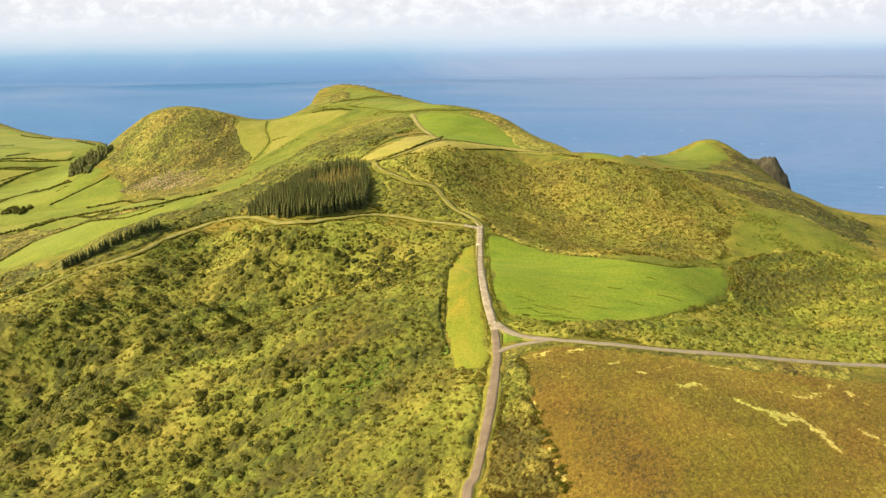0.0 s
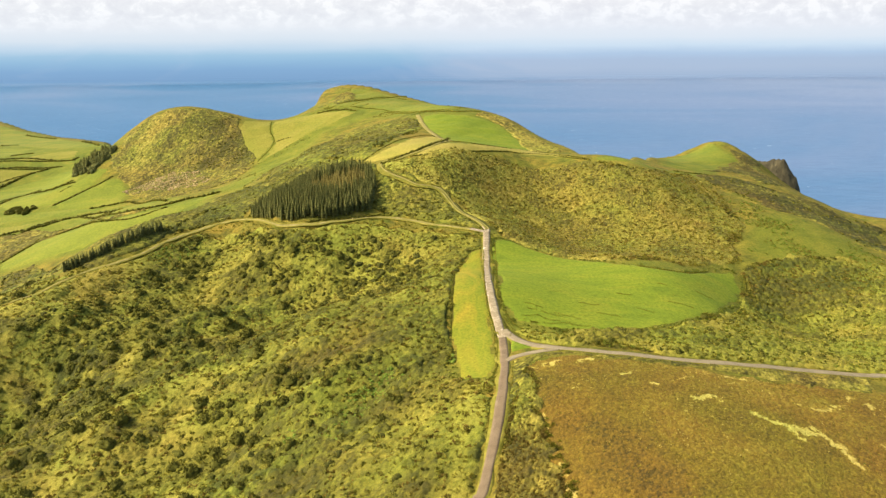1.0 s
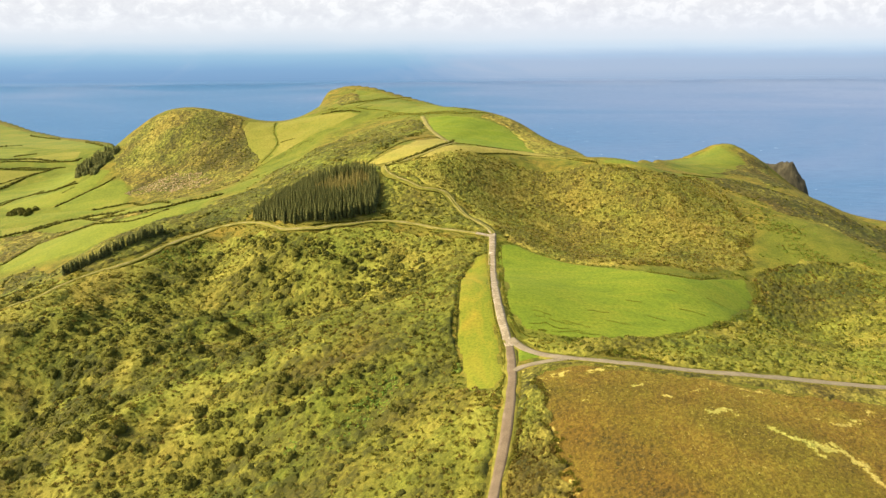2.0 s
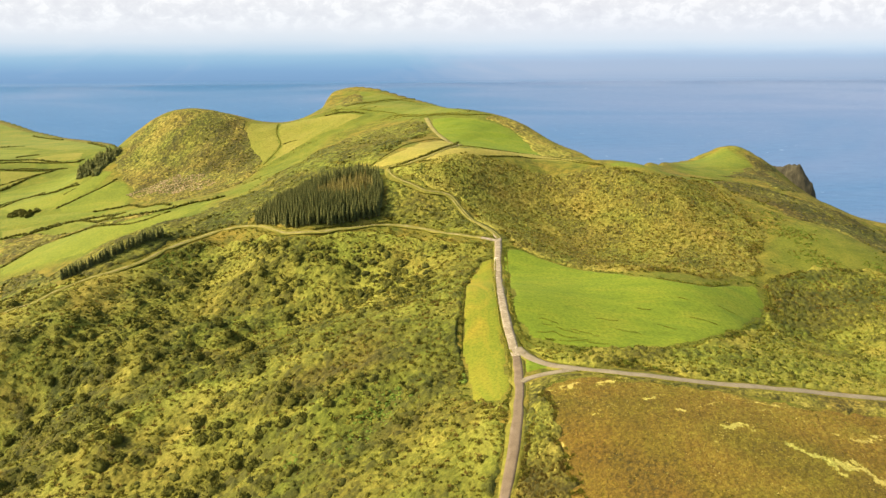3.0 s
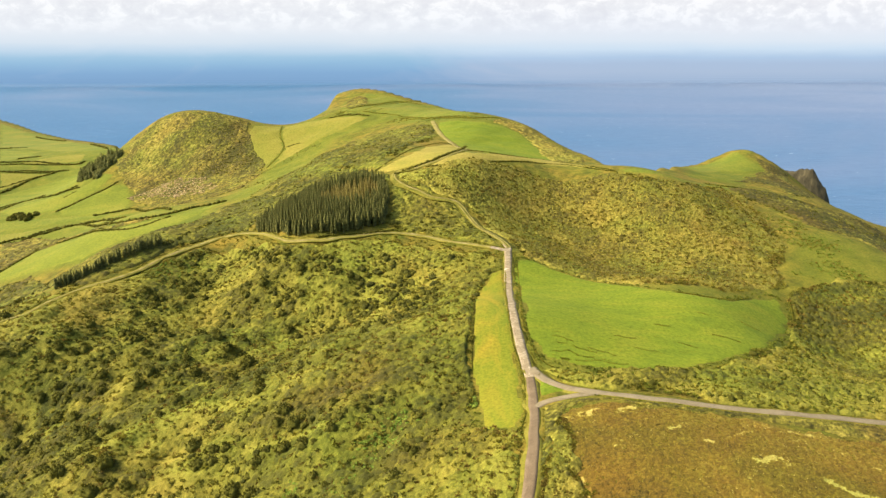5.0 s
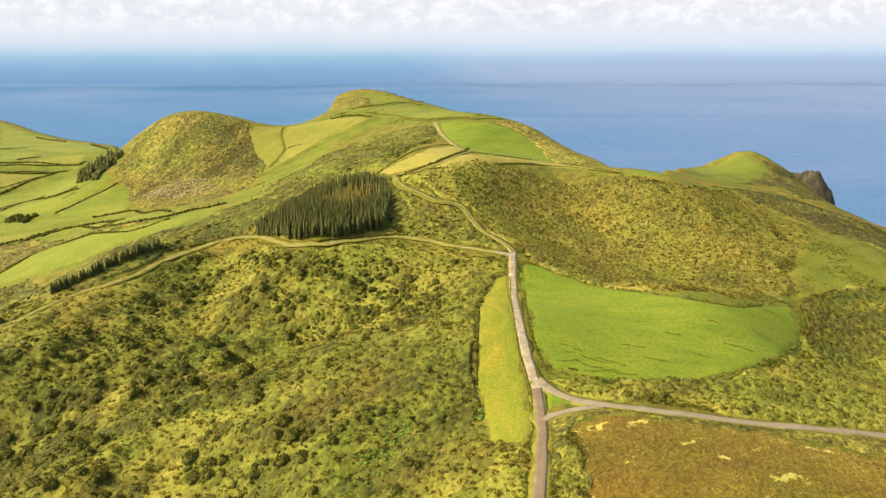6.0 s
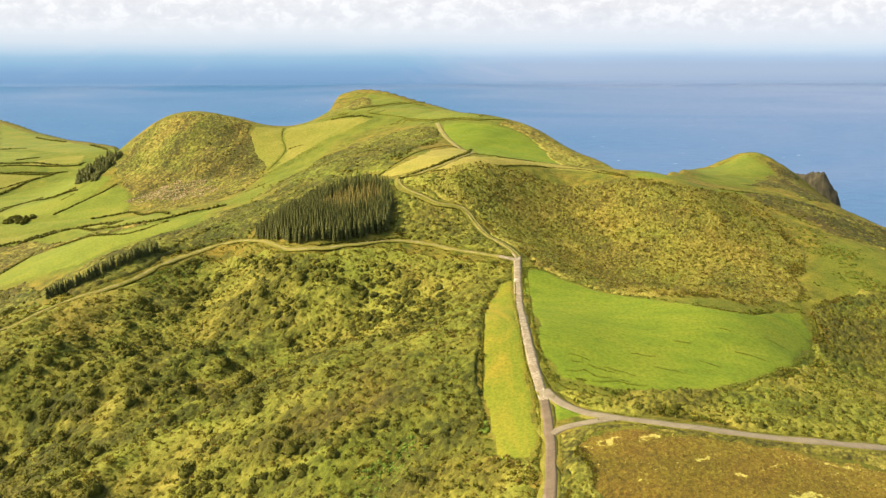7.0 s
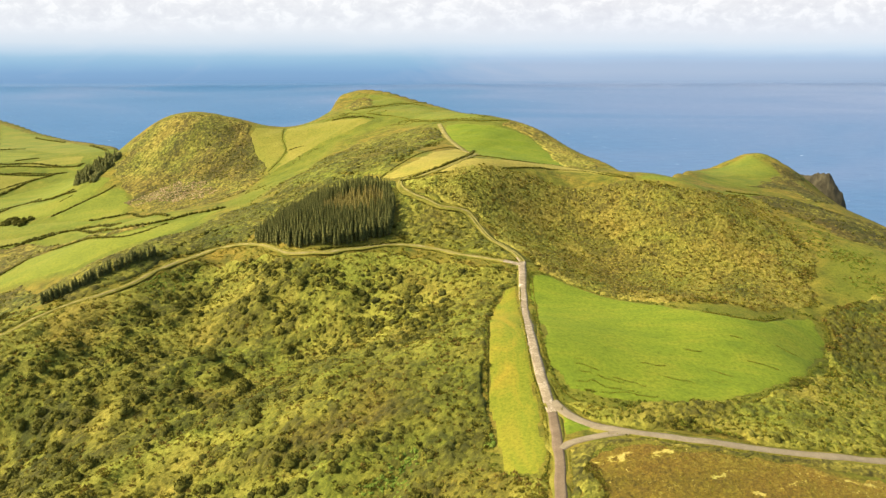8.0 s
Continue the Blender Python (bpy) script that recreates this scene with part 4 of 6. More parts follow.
mr_ = ROADS["main_road"]
south = [(-6, -160), (-3, -60), (0, 40), (2.5, 95)]
cut = 7
ribbon("road", south + mr_[:cut + 1], 2.65, 0.12, M_ROAD, "narrow reddish-grey asphalt road along the ridge")
ribbon("road_upper", mr_[cut:] + [(17.2, 315.2), (16.3, 320)], 3.0, 0.14, M_ROAD_PALE, "narrow road with bleached pale patches between two junctions")
sr = ROADS["side_road"]
ribbon("side_road", sr + [(sr[-1][0] + 60, sr[-1][1] - 6), (sr[-1][0] + 200, sr[-1][1] - 40)], 2.9, 0.15, M_ROAD_SIDE, "narrow grey side road branching across the slope")
ribbon("slip_road", ROADS["island_lane"], 2.5, 0.13, M_ROAD_SIDE, "short slip road closing a grass triangle")
ribbon("road_mouth", [(9.5, 315.6), (13, 314.2), (16.2, 313.2)], 2.4, 0.155, M_ROAD_PALE, "worn road mouth where track and lane meet")
ribbon("lane", ROADS["upper_lane"], 3.0, 0.16, M_VERGE, "pale gravel lane winding up the ridge")
ribbon("far_lane", ROADS["far_lane"], 3.2, 0.25, M_TRACK, "pale gravel lane climbing between meadows")
ribbon("track", ROADS["left_track"], 1.3, 0.14, M_TRACK, "pale earth track contouring round the slope", edge=0.4, skirt=0.2)
verge(south + mr_, 4.2)
verge(sr + [(sr[-1][0] + 60, sr[-1][1] - 6)], 4.6)
verge(ROADS["upper_lane"], 4.6)
verge(ROADS["left_track"], 3.2)


def wheel_tracks(pts, gauge, lift):
    """Two bare wheel lines along a grassy lane."""
    c = spline(pts, 3.0)
    t = np.gradient(c, axis=0)
    t /= np.hypot(t[:, 0], t[:, 1])[:, None] + 1e-9
    n = np.stack([-t[:, 1], t[:, 0]], 1)
    for side in (-0.5, 0.5):
        p = c + n * side * gauge
        ribbon("wheel_track", [tuple(q) for q in p], 0.75, lift, M_TRACK, "bare pale wheel line worn into the lane", edge=0.12, category="wheel track")


wheel_tracks(ROADS["upper_lane"], 1.5, 0.24)

tri = [(18.6, 204.4), (18.0, 195.2), (25.0, 197.4)]
drape("grass_island", tri, 0.5, 0.3, M_PASTURE, "small green grass triangle between the roads", ragged=0.2)

# ---------------------------------------------------------------- plants
rng = np.random.RandomState(11)
bm = bmesh.new()
bmesh.ops.create_icosphere(bm, subdivisions=1, radius=1)
bm.verts.ensure_lookup_table()
ICO_V = np.array([v.co[:] for v in bm.verts])
ICO_F = np.array([[v.index for v in f.verts] for f in bm.faces])
bm.free()


def sprays(n, reach, size, up=0.5):
    """Little leaf sprays: bent triangles standing out from a dome."""
    V, F = [], []
    for _ in range(n):
        a, e = rng.uniform(0, 6.283), math.asin(rng.uniform(0.0, 1.0))
        d = np.array([math.cos(a) * math.cos(e), math.sin(a) * math.cos(e), math.sin(e)])
        c = d * reach * rng.uniform(0.75, 1.1)
        side = np.cross(d, rng.normal(size=3))
        side /= np.linalg.norm(side)
        tip = c + (d + np.array([0, 0, up])) * size * rng.uniform(0.7, 1.3)
        k = len(V)
        V += [c - side * size * 0.55, c + side * size * 0.55, tip]
        F.append((k, k + 1, k + 2))
    return np.array(V), np.array(F)


def clump_bush(clumps, flat=0.75, leaves=0):
    """A bush of unit radius: uneven clumps on a low dome, with sprays."""
    V, F, k = [], [], 0
    for c in range(clumps):
        a, d = rng.uniform(0, 6.283), math.sqrt(rng.uniform(0, 1)) * 0.62
        if c == 0:
            d = 0
        r = rng.uniform(0.30, 0.48) * (1.25 - 0.4 * d)
        v = ICO_V * (1 + rng.uniform(-0.45, 0.35, (len(ICO_V), 1))) * r * np.array([1, 1, rng.uniform(0.75, 1.05)])
        v += (d * math.cos(a), d * math.sin(a), flat * (1 - 0.75 * d * d) * rng.uniform(0.55, 0.85))
        V.append(v)
        F.append(ICO_F + k)
        k += len(v)
    if leaves:
        v, f = sprays(leaves, 0.85, 0.30)
        v[:, 2] = v[:, 2] * flat + 0.1
        V.append(v)
        F.append(f + k)
    return np.vstack(V), np.vstack(F)


def mound(seg, rings, lumps, leaves, flat=0.72):
    """A rounded bush of unit radius: one skin over several overlapping lumps, with leaf sprays on it."""
    C, R = [], []
    for c in range(lumps):
        a, d = rng.uniform(0, 6.283), (0 if c == 0 else rng.uniform(0.35, 0.62))
        C.append((d * math.cos(a), d * math.sin(a), rng.uniform(0.0, 0.35) * (1 - d)))
        R.append(rng.uniform(0.34, 0.50) * (1.35 if c == 0 else 1))
    C, R = np.array(C), np.array(R)
    V = []
    for k in range(rings):
        e = 1.5708 * k / rings - 0.12
        for j in range(seg):
            a = 6.283 * (j + 0.5 * (k % 2)) / seg
            d = np.array([math.cos(a) * math.cos(e), math.sin(a) * math.cos(e), math.sin(e)])
            cd = C @ d
            disc = R * R - (C * C).sum(1) + cd * cd
            reach = np.where(disc > 0, cd + np.sqrt(np.maximum(disc, 0)), 0.25).max()
            V.append(d * reach * rng.uniform(0.88, 1.12))
    V.append(np.array([0, 0, 0.62]))
    top = len(V) - 1
    F = []
    for k in range(rings - 1):
        for j in range(seg):
            a, c = k * seg + j, k * seg + (j + 1) % seg
            u, w = a + seg, c + seg
            F += [(a, c, u), (c, w, u)] if k % 2 == 0 else [(a, w, u), (a, c, w)]
    F += [((rings - 1) * seg + j, (rings - 1) * seg + (j + 1) % seg, top) for j in range(seg)]
    v, f = sprays(leaves, 0.80, 0.17)
    V = np.vstack([np.array(V), v])
    V[:, 2] *= flat / 0.62
    return V, np.vstack([np.array(F), f + top + 1])


def tuft(blades, lean=0.5):
    """A grass tussock of unit radius."""
    V, F = [], []
    for b_ in range(blades):
        a = rng.uniform(0, 6.283)
        d = np.array([math.cos(a), math.sin(a), 0])
        s = np.array([-d[1], d[0], 0]) * rng.uniform(0.18, 0.32)
        base = d * rng.uniform(0, 0.35)
        tip = base + d * rng.uniform(0.3, 1.0) * lean * 1.6 + np.array([0, 0, rng.uniform(0.6, 1.1)])
        k = len(V)
        V += [base - s, base + s, tip]
        F.append((k, k + 1, k + 2))
    return np.array(V), np.array(F)


def spiky(n, reach=0.62, size=0.5, flat=0.8):
    """A loose low plant of leafy shoots."""
    v, f = sprays(n, reach, size, 0.7)
    v[:, 2] *= flat
    return v, f


BUSH_BIG = [mound(22, 9, 8, 130, 0.78) for _ in range(8)]
MOUNDS = [mound(12, 4, 5, 30, 0.66) for _ in range(10)]
BUSH_LOW = [spiky(22) for _ in range(8)]
SHOOTS = [spiky(13, 0.6, 0.6, 0.75) for _ in range(10)]
BUSH_FAR = [clump_bush(1, 0.45, 8) for _ in range(8)]
TUFTS = [tuft(9) for _ in range(8)]
SMALL_TUFTS = [tuft(6, 0.7) for _ in range(10)]


def sample(poly, n, dens=None):
    p = np.array(poly)
    lo, hi = p.min(0), p.max(0)
    out, got, tries = [], 0, 0
    while got < n and tries < 40:
        tries += 1
        q = lo + rng.rand(n * 3, 2) * (hi - lo)
        ok = inside(q[:, 0] + 3.5 * vnoise(q[:, 0], q[:, 1], 9), q[:, 1] + 3.5 * vnoise(q[:, 0] + 70, q[:, 1], 9), poly)
        if dens is not None:
            ok &= rng.rand(len(q)) < dens(q[:, 0], q[:, 1])
        q = q[ok]
        out.append(q)
        got += len(q)
    return np.vstack(out)[:n]


ROAD_LINES = [(south + mr_, 2.4), (sr, 2.2), (ROADS["island_lane"], 2.0), (ROADS["upper_lane"], 2.2), (ROADS["far_lane"], 2.6), (ROADS["left_track"], 2.4)]


def off_road(P, more=0.0):
    ok = np.ones(len(P), bool)
    for line, w in ROAD_LINES:
        ok &= dist(P[:, 0], P[:, 1], line) > w + more
    return P[ok]


def off_fields(P, keys=("big_pasture", "roadside_strip")):
    ok = np.ones(len(P), bool)
    for k in keys:
        ok &= ~inside(P[:, 0], P[:, 1], FIELDS[k])
    return P[ok]


def scatter(name, shapes, P, size, material, label, category, tall=(0.8, 1.2), sink=0.12, kind="stuff"):
    """Many plants as one mass, each set on the ground."""
    V, F, k = [], [], 0
    which = rng.randint(0, len(shapes), len(P))
    z = height(P[:, 0], P[:, 1])
    for s, (sv, sf) in enumerate(shapes):
        m = which == s
        n = m.sum()
        if not n:
            continue
        r, a = size[m], rng.uniform(0, 6.283, n)
        ca, sa = np.cos(a)[:, None], np.sin(a)[:, None]
        x = (sv[None, :, 0] * ca - sv[None, :, 1] * sa) * r[:, None] + P[m, 0][:, None]
        y = (sv[None, :, 0] * sa + sv[None, :, 1] * ca) * r[:, None] + P[m, 1][:, None]
        h = sv[None, :, 2] * (r * rng.uniform(*tall, n))[:, None] + (z[m] - sink * r)[:, None]
        V.append(np.stack([x, y, h], -1).reshape(-1, 3))
        F.append((sf[None] + (np.arange(n) * len(sv))[:, None, None] + k).reshape(-1, 3))
        k += n * len(sv)
    me = np_mesh(name, np.vstack(V), np.vstack(F))
    me.materials.append(material)
    return tagged(new(name, me), label, category, kind=kind)


def patches(X, Y, spots):
    d = np.zeros(X.shape)
    for x, y, r in spots:
        d = np.maximum(d, np.exp(-((X - x) ** 2 + (Y - y) ** 2) / (0.8 * r * r)))
    return d


DARKS = DARK_SCRUB + DARK_SCRUB_HIGH


def pale(X, Y):
    """1 on the pale grass lines and painted sunlit ribs, fading out at ragged sides."""
    out = np.zeros(np.shape(X))
    wx, wy = X + 1.6 * vnoise(X, Y, 5), Y + 1.6 * vnoise(X + 77, Y, 5)
    for wide, line in PALE_LINES.values():
        out = np.maximum(out, np.clip(1.5 - dist(wx, wy, line) / wide, 0, 1))
    return out


def ribs(X, Y):
    """Banded growth that follows the small spurs down the hillside."""
    return along(X, Y, 0.75, 9, 2.4) + 0.5 * along(X + 130, Y, 0.85, 4.5, 2.0)


def dark_density(X, Y):
    west = np.clip((-X + 10) / 90, 0.22, 1)
    return np.clip(0.75 * patches(X, Y, DARKS) + west * np.clip(0.40 - 0.10 * np.clip((Y - 240) / 40, 0, 1) + 0.45 * ribs(X, Y) + 0.3 * vnoise(X, Y, 6), 0, 0.8) - 0.9 * patches(X, Y, GOLD_SCRUB) - 0.35 * patches(X, Y, [(-105, 262, 18), (-121, 250, 13)]) - 1.6 * pale(X, Y), 0, 1)


def gold_density(X, Y):
    return np.clip(0.8 * patches(X, Y, GOLD_SCRUB) + 0.9 * pale(X, Y) + np.clip(-0.05 - 0.45 * ribs(X, Y), 0, 0.5) - 0.7 * patches(X, Y, DARKS), 0, 1)


SLOPE = ZONES["left_slope"]

# single shrubs that stand out on the slope
shrub_meshes = []
for v, f in BUSH_BIG:
    me = np_mesh("crown", v, f)
    me.materials.append(M_SHRUB)
    shrub_meshes.append(me)
bm = bmesh.new()
bmesh.ops.create_cone(bm, segments=6, radius1=0.12, radius2=0.06, depth=0.9, cap_ends=True, matrix=Matrix.Translation((0, 0, 0.1)))
stem_me = bpy.data.meshes.new("stem")
bm.to_mesh(stem_me)
bm.free()
stem_me.materials.append(M_BARK)


def shrub(x, y, r, k):
    ob = new("shrub")
    ob.matrix_world = Matrix.Translation((x, y, float(height(x, y)) + 0.12 * r)) @ Matrix.Rotation(k * 2.4, 4, "Z") @ Matrix.Diagonal((r, r, r * (0.85 + 0.3 * ((k * 37) % 11) / 11), 1))
    for nm, me in (("crown", shrub_meshes[k % len(shrub_meshes)]), ("stem", stem_me)):
        new(nm, me).parent = ob
    return tagged(ob, "dark evergreen heath shrub on the grassy slope", "shrub", "dark shrubs on the slope")


P = off_road(off_fields(sample(SLOPE, 900, lambda X, Y: np.clip(1.3 * dark_density(X, Y) - 0.15, 0, 1))), 1.5)
kept = []
for x, y in P:
    r = rng.uniform(1.5, 2.7) * (0.72 if x > -45 and y < 235 else 1.0)
    if all((x - a) ** 2 + (y - c) ** 2 > (0.75 * (r + q)) ** 2 for a, c, q in kept):
        kept.append((x, y, r))
for k, (x, y, r) in enumerate(kept[:274]):
    shrub(x, y, r, k)


def domes(X, Y, cell, salt, squash=1.0):
    """Rounded lumps round scattered centres: height 0 to 1, and a random value and place for each lump."""
    r = np.random.RandomState(salt)
    jx, jy, val = r.rand(128, 128), r.rand(128, 128), r.rand(128, 128)
    i, j = np.floor(X / cell).astype(int), np.floor(Y / cell).astype(int)
    best = np.full(X.shape, 1e9)
    who, px, py = np.zeros(X.shape), np.zeros(X.shape), np.zeros(X.shape)
    for a in (-1, 0, 1):
        for c in (-1, 0, 1):
            u, w = (i + a) & 127, (j + c) & 127
            cx, cy = (i + a + jx[u, w]) * cell, (j + c + jy[u, w]) * cell
            dd = ((X - cx) ** 2 + ((Y - cy) * squash) ** 2) / (cell * (0.55 + 0.3 * val[u, w])) ** 2
            m = dd < best
            best = np.where(m, dd, best)
            who, px, py = np.where(m, val[w, u], who), np.where(m, cx, px), np.where(m, cy, py)
    return np.sqrt(np.clip(1 - best, 0, 1)), who, px, py


def canopy(name, poly, step, rise, growth, material, label, category="scrub", big=3.2, small=1.4, salt=3, rough=0.30, vary=0.75, fray=3.0, keep=("big_pasture", "roadside_strip")):
    """A closed, lumpy cover of scrub. rise(x, y): heights of large and small lumps; growth(x, y): kind of plant."""
    p = np.array(poly)
    (x0, y0), (x1, y1) = p.min(0) - 4, p.max(0) + 4
    X, Y = np.meshgrid(np.arange(x0, x1, step), np.arange(y0, y1, step))
    X = X + step * 0.35 * vnoise(X * 7, Y * 7, 3)
    Y = Y + step * 0.35 * vnoise(X * 7 + 50, Y * 7, 3)
    wx, wy = X + fray * vnoise(X, Y, 2.7 * fray) + 1.2 * vnoise(X, Y, 2.5), Y + fray * vnoise(X + 60, Y, 2.7 * fray) + 1.2 * vnoise(X + 60, Y, 2.5)
    d = dist(wx, wy, poly + poly[:1])
    d = np.where(inside(wx, wy, poly), d, -d)
    for line, w in ROAD_LINES:
        d = np.minimum(d, dist(X, Y, line) - w + 0.5 * vnoise(X, Y, 2))
    for k in keep:
        f = dist(X, Y, FIELDS[k] + FIELDS[k][:1])
        d = np.minimum(d, np.where(inside(X, Y, FIELDS[k]), -f, f - 0.6))
    h1, v1, cx, cy = domes(X, Y, big, salt)
    h2, v2, sx_, sy_ = domes(X, Y, small, salt + 1)
    r1, r2 = rise(cx, cy)
    g = growth(sx_, sy_)
    tall = r1 * (0.4 + 0.9 * v1) > 0.45
    z = r1 * (0.4 + 0.9 * v1) * h1 + r2 * (0.35 + 0.9 * v2) * h2
    gr = np.clip(g + vary * (v2 - 0.5) + np.where(tall & (h1 > 0.15), 0.16 + 0.25 * (v1 - 0.4), 0), 0, 1)
    # twigs and leaf tips: uneven from point to point
    twig = np.random.RandomState(salt + 500).rand(*X.shape)
    z = z + rough * (0.55 + 0.45 * h2) * (twig - 0.3)
    gr = np.clip(gr - 0.4 * vary * (twig - 0.45), 0, 1)
    ok = d > 0
    Z = height(X, Y) + np.where(ok, 0.05 + z * np.clip(d / 1.2, 0.1, 1), -0.4)
    i = np.arange(X.size).reshape(X.shape)
    q = np.stack([i[:-1, :-1], i[:-1, 1:], i[1:, 1:], i[1:, :-1]], -1).reshape(-1, 4)
    q = q[ok.ravel()[q].any(1)]
    used = np.unique(q)
    back = np.full(X.size, -1)
    back[used] = np.arange(len(used))
    me = np_mesh(name, np.stack([X, Y, Z], -1).reshape(-1, 3)[used], back[q])
    at = me.attributes.new("growth", "FLOAT", "POINT")
    at.data.foreach_set("value", gr.ravel()[used].astype(np.float32))
    me.materials.append(material)
    return tagged(new(name, me), label, category, kind="stuff")


def slope_growth(X, Y):
    return np.clip(0.43 - 0.14 * np.clip((Y - 225) / 50, 0, 1) + 0.14 * dark_density(X, Y) - 0.42 * gold_density(X, Y) + 0.12 * np.clip((X + 80) / 60, 0, 1) * np.clip((250 - Y) / 40, 0, 1) + 0.13 * ribs(X + 9, Y) + 0.10 * vnoise(X, Y, 17), 0, 1)


def slope_rise(X, Y):
    return 0.22 + 0.5 * np.clip(0.3 + ribs(X, Y), 0, 1), 0.45 + 0.15 * vnoise(X, Y, 11) - 0.25 * pale(X, Y)


canopy("hillside_scrub", SLOPE, 0.55, slope_rise, slope_growth, M_SCRUB, "closed olive and golden scrub cloaking the hillside", big=2.8, small=1.0, rough=0.46, vary=0.46)
P = off_road(off_fields(sample(SLOPE, 1500, lambda X, Y: dark_density(X, Y) * np.clip(0.6 + 1.2 * vnoise(X + 15, Y, 7), 0, 1))), 1.0)
scatter("dark_scrub", MOUNDS, P, rng.uniform(0.8, 1.9, len(P)), M_SHRUB, "dense dark evergreen scrub in clusters on the slope", "scrub", sink=0.0)
P = off_road(off_fields(sample(SLOPE, 2800, lambda X, Y: np.clip(0.55 + 0.5 * ribs(X + 21, Y) - 0.5 * patches(X, Y, GOLD_SCRUB) - 1.2 * pale(X, Y), 0.03, 1))), 0.5)
near_road = np.clip((P[:, 0] + 90) / 80, 0, 1)
scatter("tall_olive_scrub", MOUNDS, P, rng.uniform(0.6, 1.6, len(P)) * (1 - 0.35 * near_road), M_MIDSHRUB, "rounded olive-green scrub over the slope", "scrub", tall=(0.7, 1.1), sink=0.0)
P = off_road(off_fields(sample(SLOPE, 1500, gold_density)), 0.3)
scatter("golden_scrub", BUSH_LOW, P, rng.uniform(0.4, 0.9, len(P)), M_YELLOW, "yellow-green heath tussocks in streaks", "scrub", tall=(0.5, 0.9), sink=-0.2)
P = off_road(off_fields(sample(SLOPE, 17000)), 0.6)
g = gold_density(P[:, 0], P[:, 1]) - 0.45 * dark_density(P[:, 0], P[:, 1]) - 0.22 * np.clip((P[:, 0] + 80) / 60, 0, 1) + rng.uniform(-0.55, 0.55, len(P))
g = g + 0.16 * np.clip((P[:, 1] - 225) / 50, 0, 1)
rust = rng.rand(len(P)) < 0.28 + 0.25 * vnoise(P[:, 0], P[:, 1], 16)
for nm, m, mat, text in (("golden_shoots", ~rust & (g > 0.22), M_YELLOW, "golden heath shoots among the scrub"), ("olive_shoots", ~rust & (g <= 0.22) & (g > -0.1), M_OLIVE, "olive leafy shoots of low heath"), ("green_brown_shoots", ~rust & (g <= -0.1) & (g > -0.42), M_MIDSHRUB, "deep olive shoots of low heath"), ("dark_shoots", ~rust & (g <= -0.42), M_SHRUB, "dark leafy shoots of low heath"), ("rusty_shoots", rust, M_RUST, "rusty brown bracken shoots among the scrub")):
    scatter(nm, SHOOTS, P[m], rng.uniform(0.45, 1.0, m.sum()), mat, text, "scrub", tall=(0.6, 1.1), sink=-0.4)
P = off_road(off_fields(sample(SLOPE, 1800, lambda X, Y: np.clip(1.2 * patches(X, Y, FERN_PATCHES), 0, 1))), 0.3)
scatter("fern_patches", MOUNDS, P[:700], rng.uniform(0.45, 0.9, len(P[:700])), M_FERN, "bright green fern patches", "fern", tall=(0.5, 0.8), sink=-0.2)

Z = ZONES["right_slope"]
streak = lambda X, Y: np.clip(0.5 + 0.6 * along(X, Y, 1.9, 8, 2.0) + 0.3 * vnoise(X, Y, 25), 0, 1)
canopy("heath_slope", Z, 0.42, lambda X, Y: (0.2 + 0.3 * streak(X, Y), 0.55 + 0 * X), lambda X, Y: np.clip(0.29 - 0.12 * np.clip((70 - X) / 70, 0, 1) - 0.24 * np.exp(-np.minimum(dist(X, Y, ROADS["upper_lane"]), dist(X, Y, FIELDS["big_pasture"])) / 9) + 0.15 * streak(X, Y) + 0.08 * vnoise(X, Y, 5), 0, 1), M_HEATHER, "dry olive-brown heath covering the steep slope", "heath", 1.1, 0.7, 21, 0.30, 0.42, fray=6.0)
P = off_road(sample(Z, 1500, lambda X, Y: 1 - streak(X, Y)), 0.6)
scatter("heath_slope_gold", BUSH_LOW, P, rng.uniform(0.45, 0.9, len(P)), M_YELLOW, "yellow heath tussocks on the steep slope", "heath", sink=-0.1)
P = off_road(sample(Z, 6500), 0.6)
g = rng.rand(len(P)) + 0.5 * (streak(P[:, 0], P[:, 1]) - 0.5)
for nm, m, mat, text in (("heath_slope_pale_shoots", g < 0.4, M_YELLOW, "yellow heath shoots on the steep slope"), ("heath_slope_brown_shoots", (g >= 0.4) & (g < 0.75), M_RUST, "brown heath shoots on the steep slope"), ("heath_slope_olive_shoots", g >= 0.75, M_DARKLEAF, "dark olive heath shoots on the steep slope")):
    scatter(nm, SHOOTS, P[m], rng.uniform(0.5, 1.05, m.sum()), mat, text, "heath", tall=(0.6, 1.0), sink=-0.4)
P = off_road(sample(Z, 900, streak), 1.0)
scatter("heath_slope_shrubs", BUSH_LOW, P, rng.uniform(0.5, 1.0, len(P)), M_DARKLEAF, "scattered dark shrubs on the heath slope", "scrub", sink=-0.1)

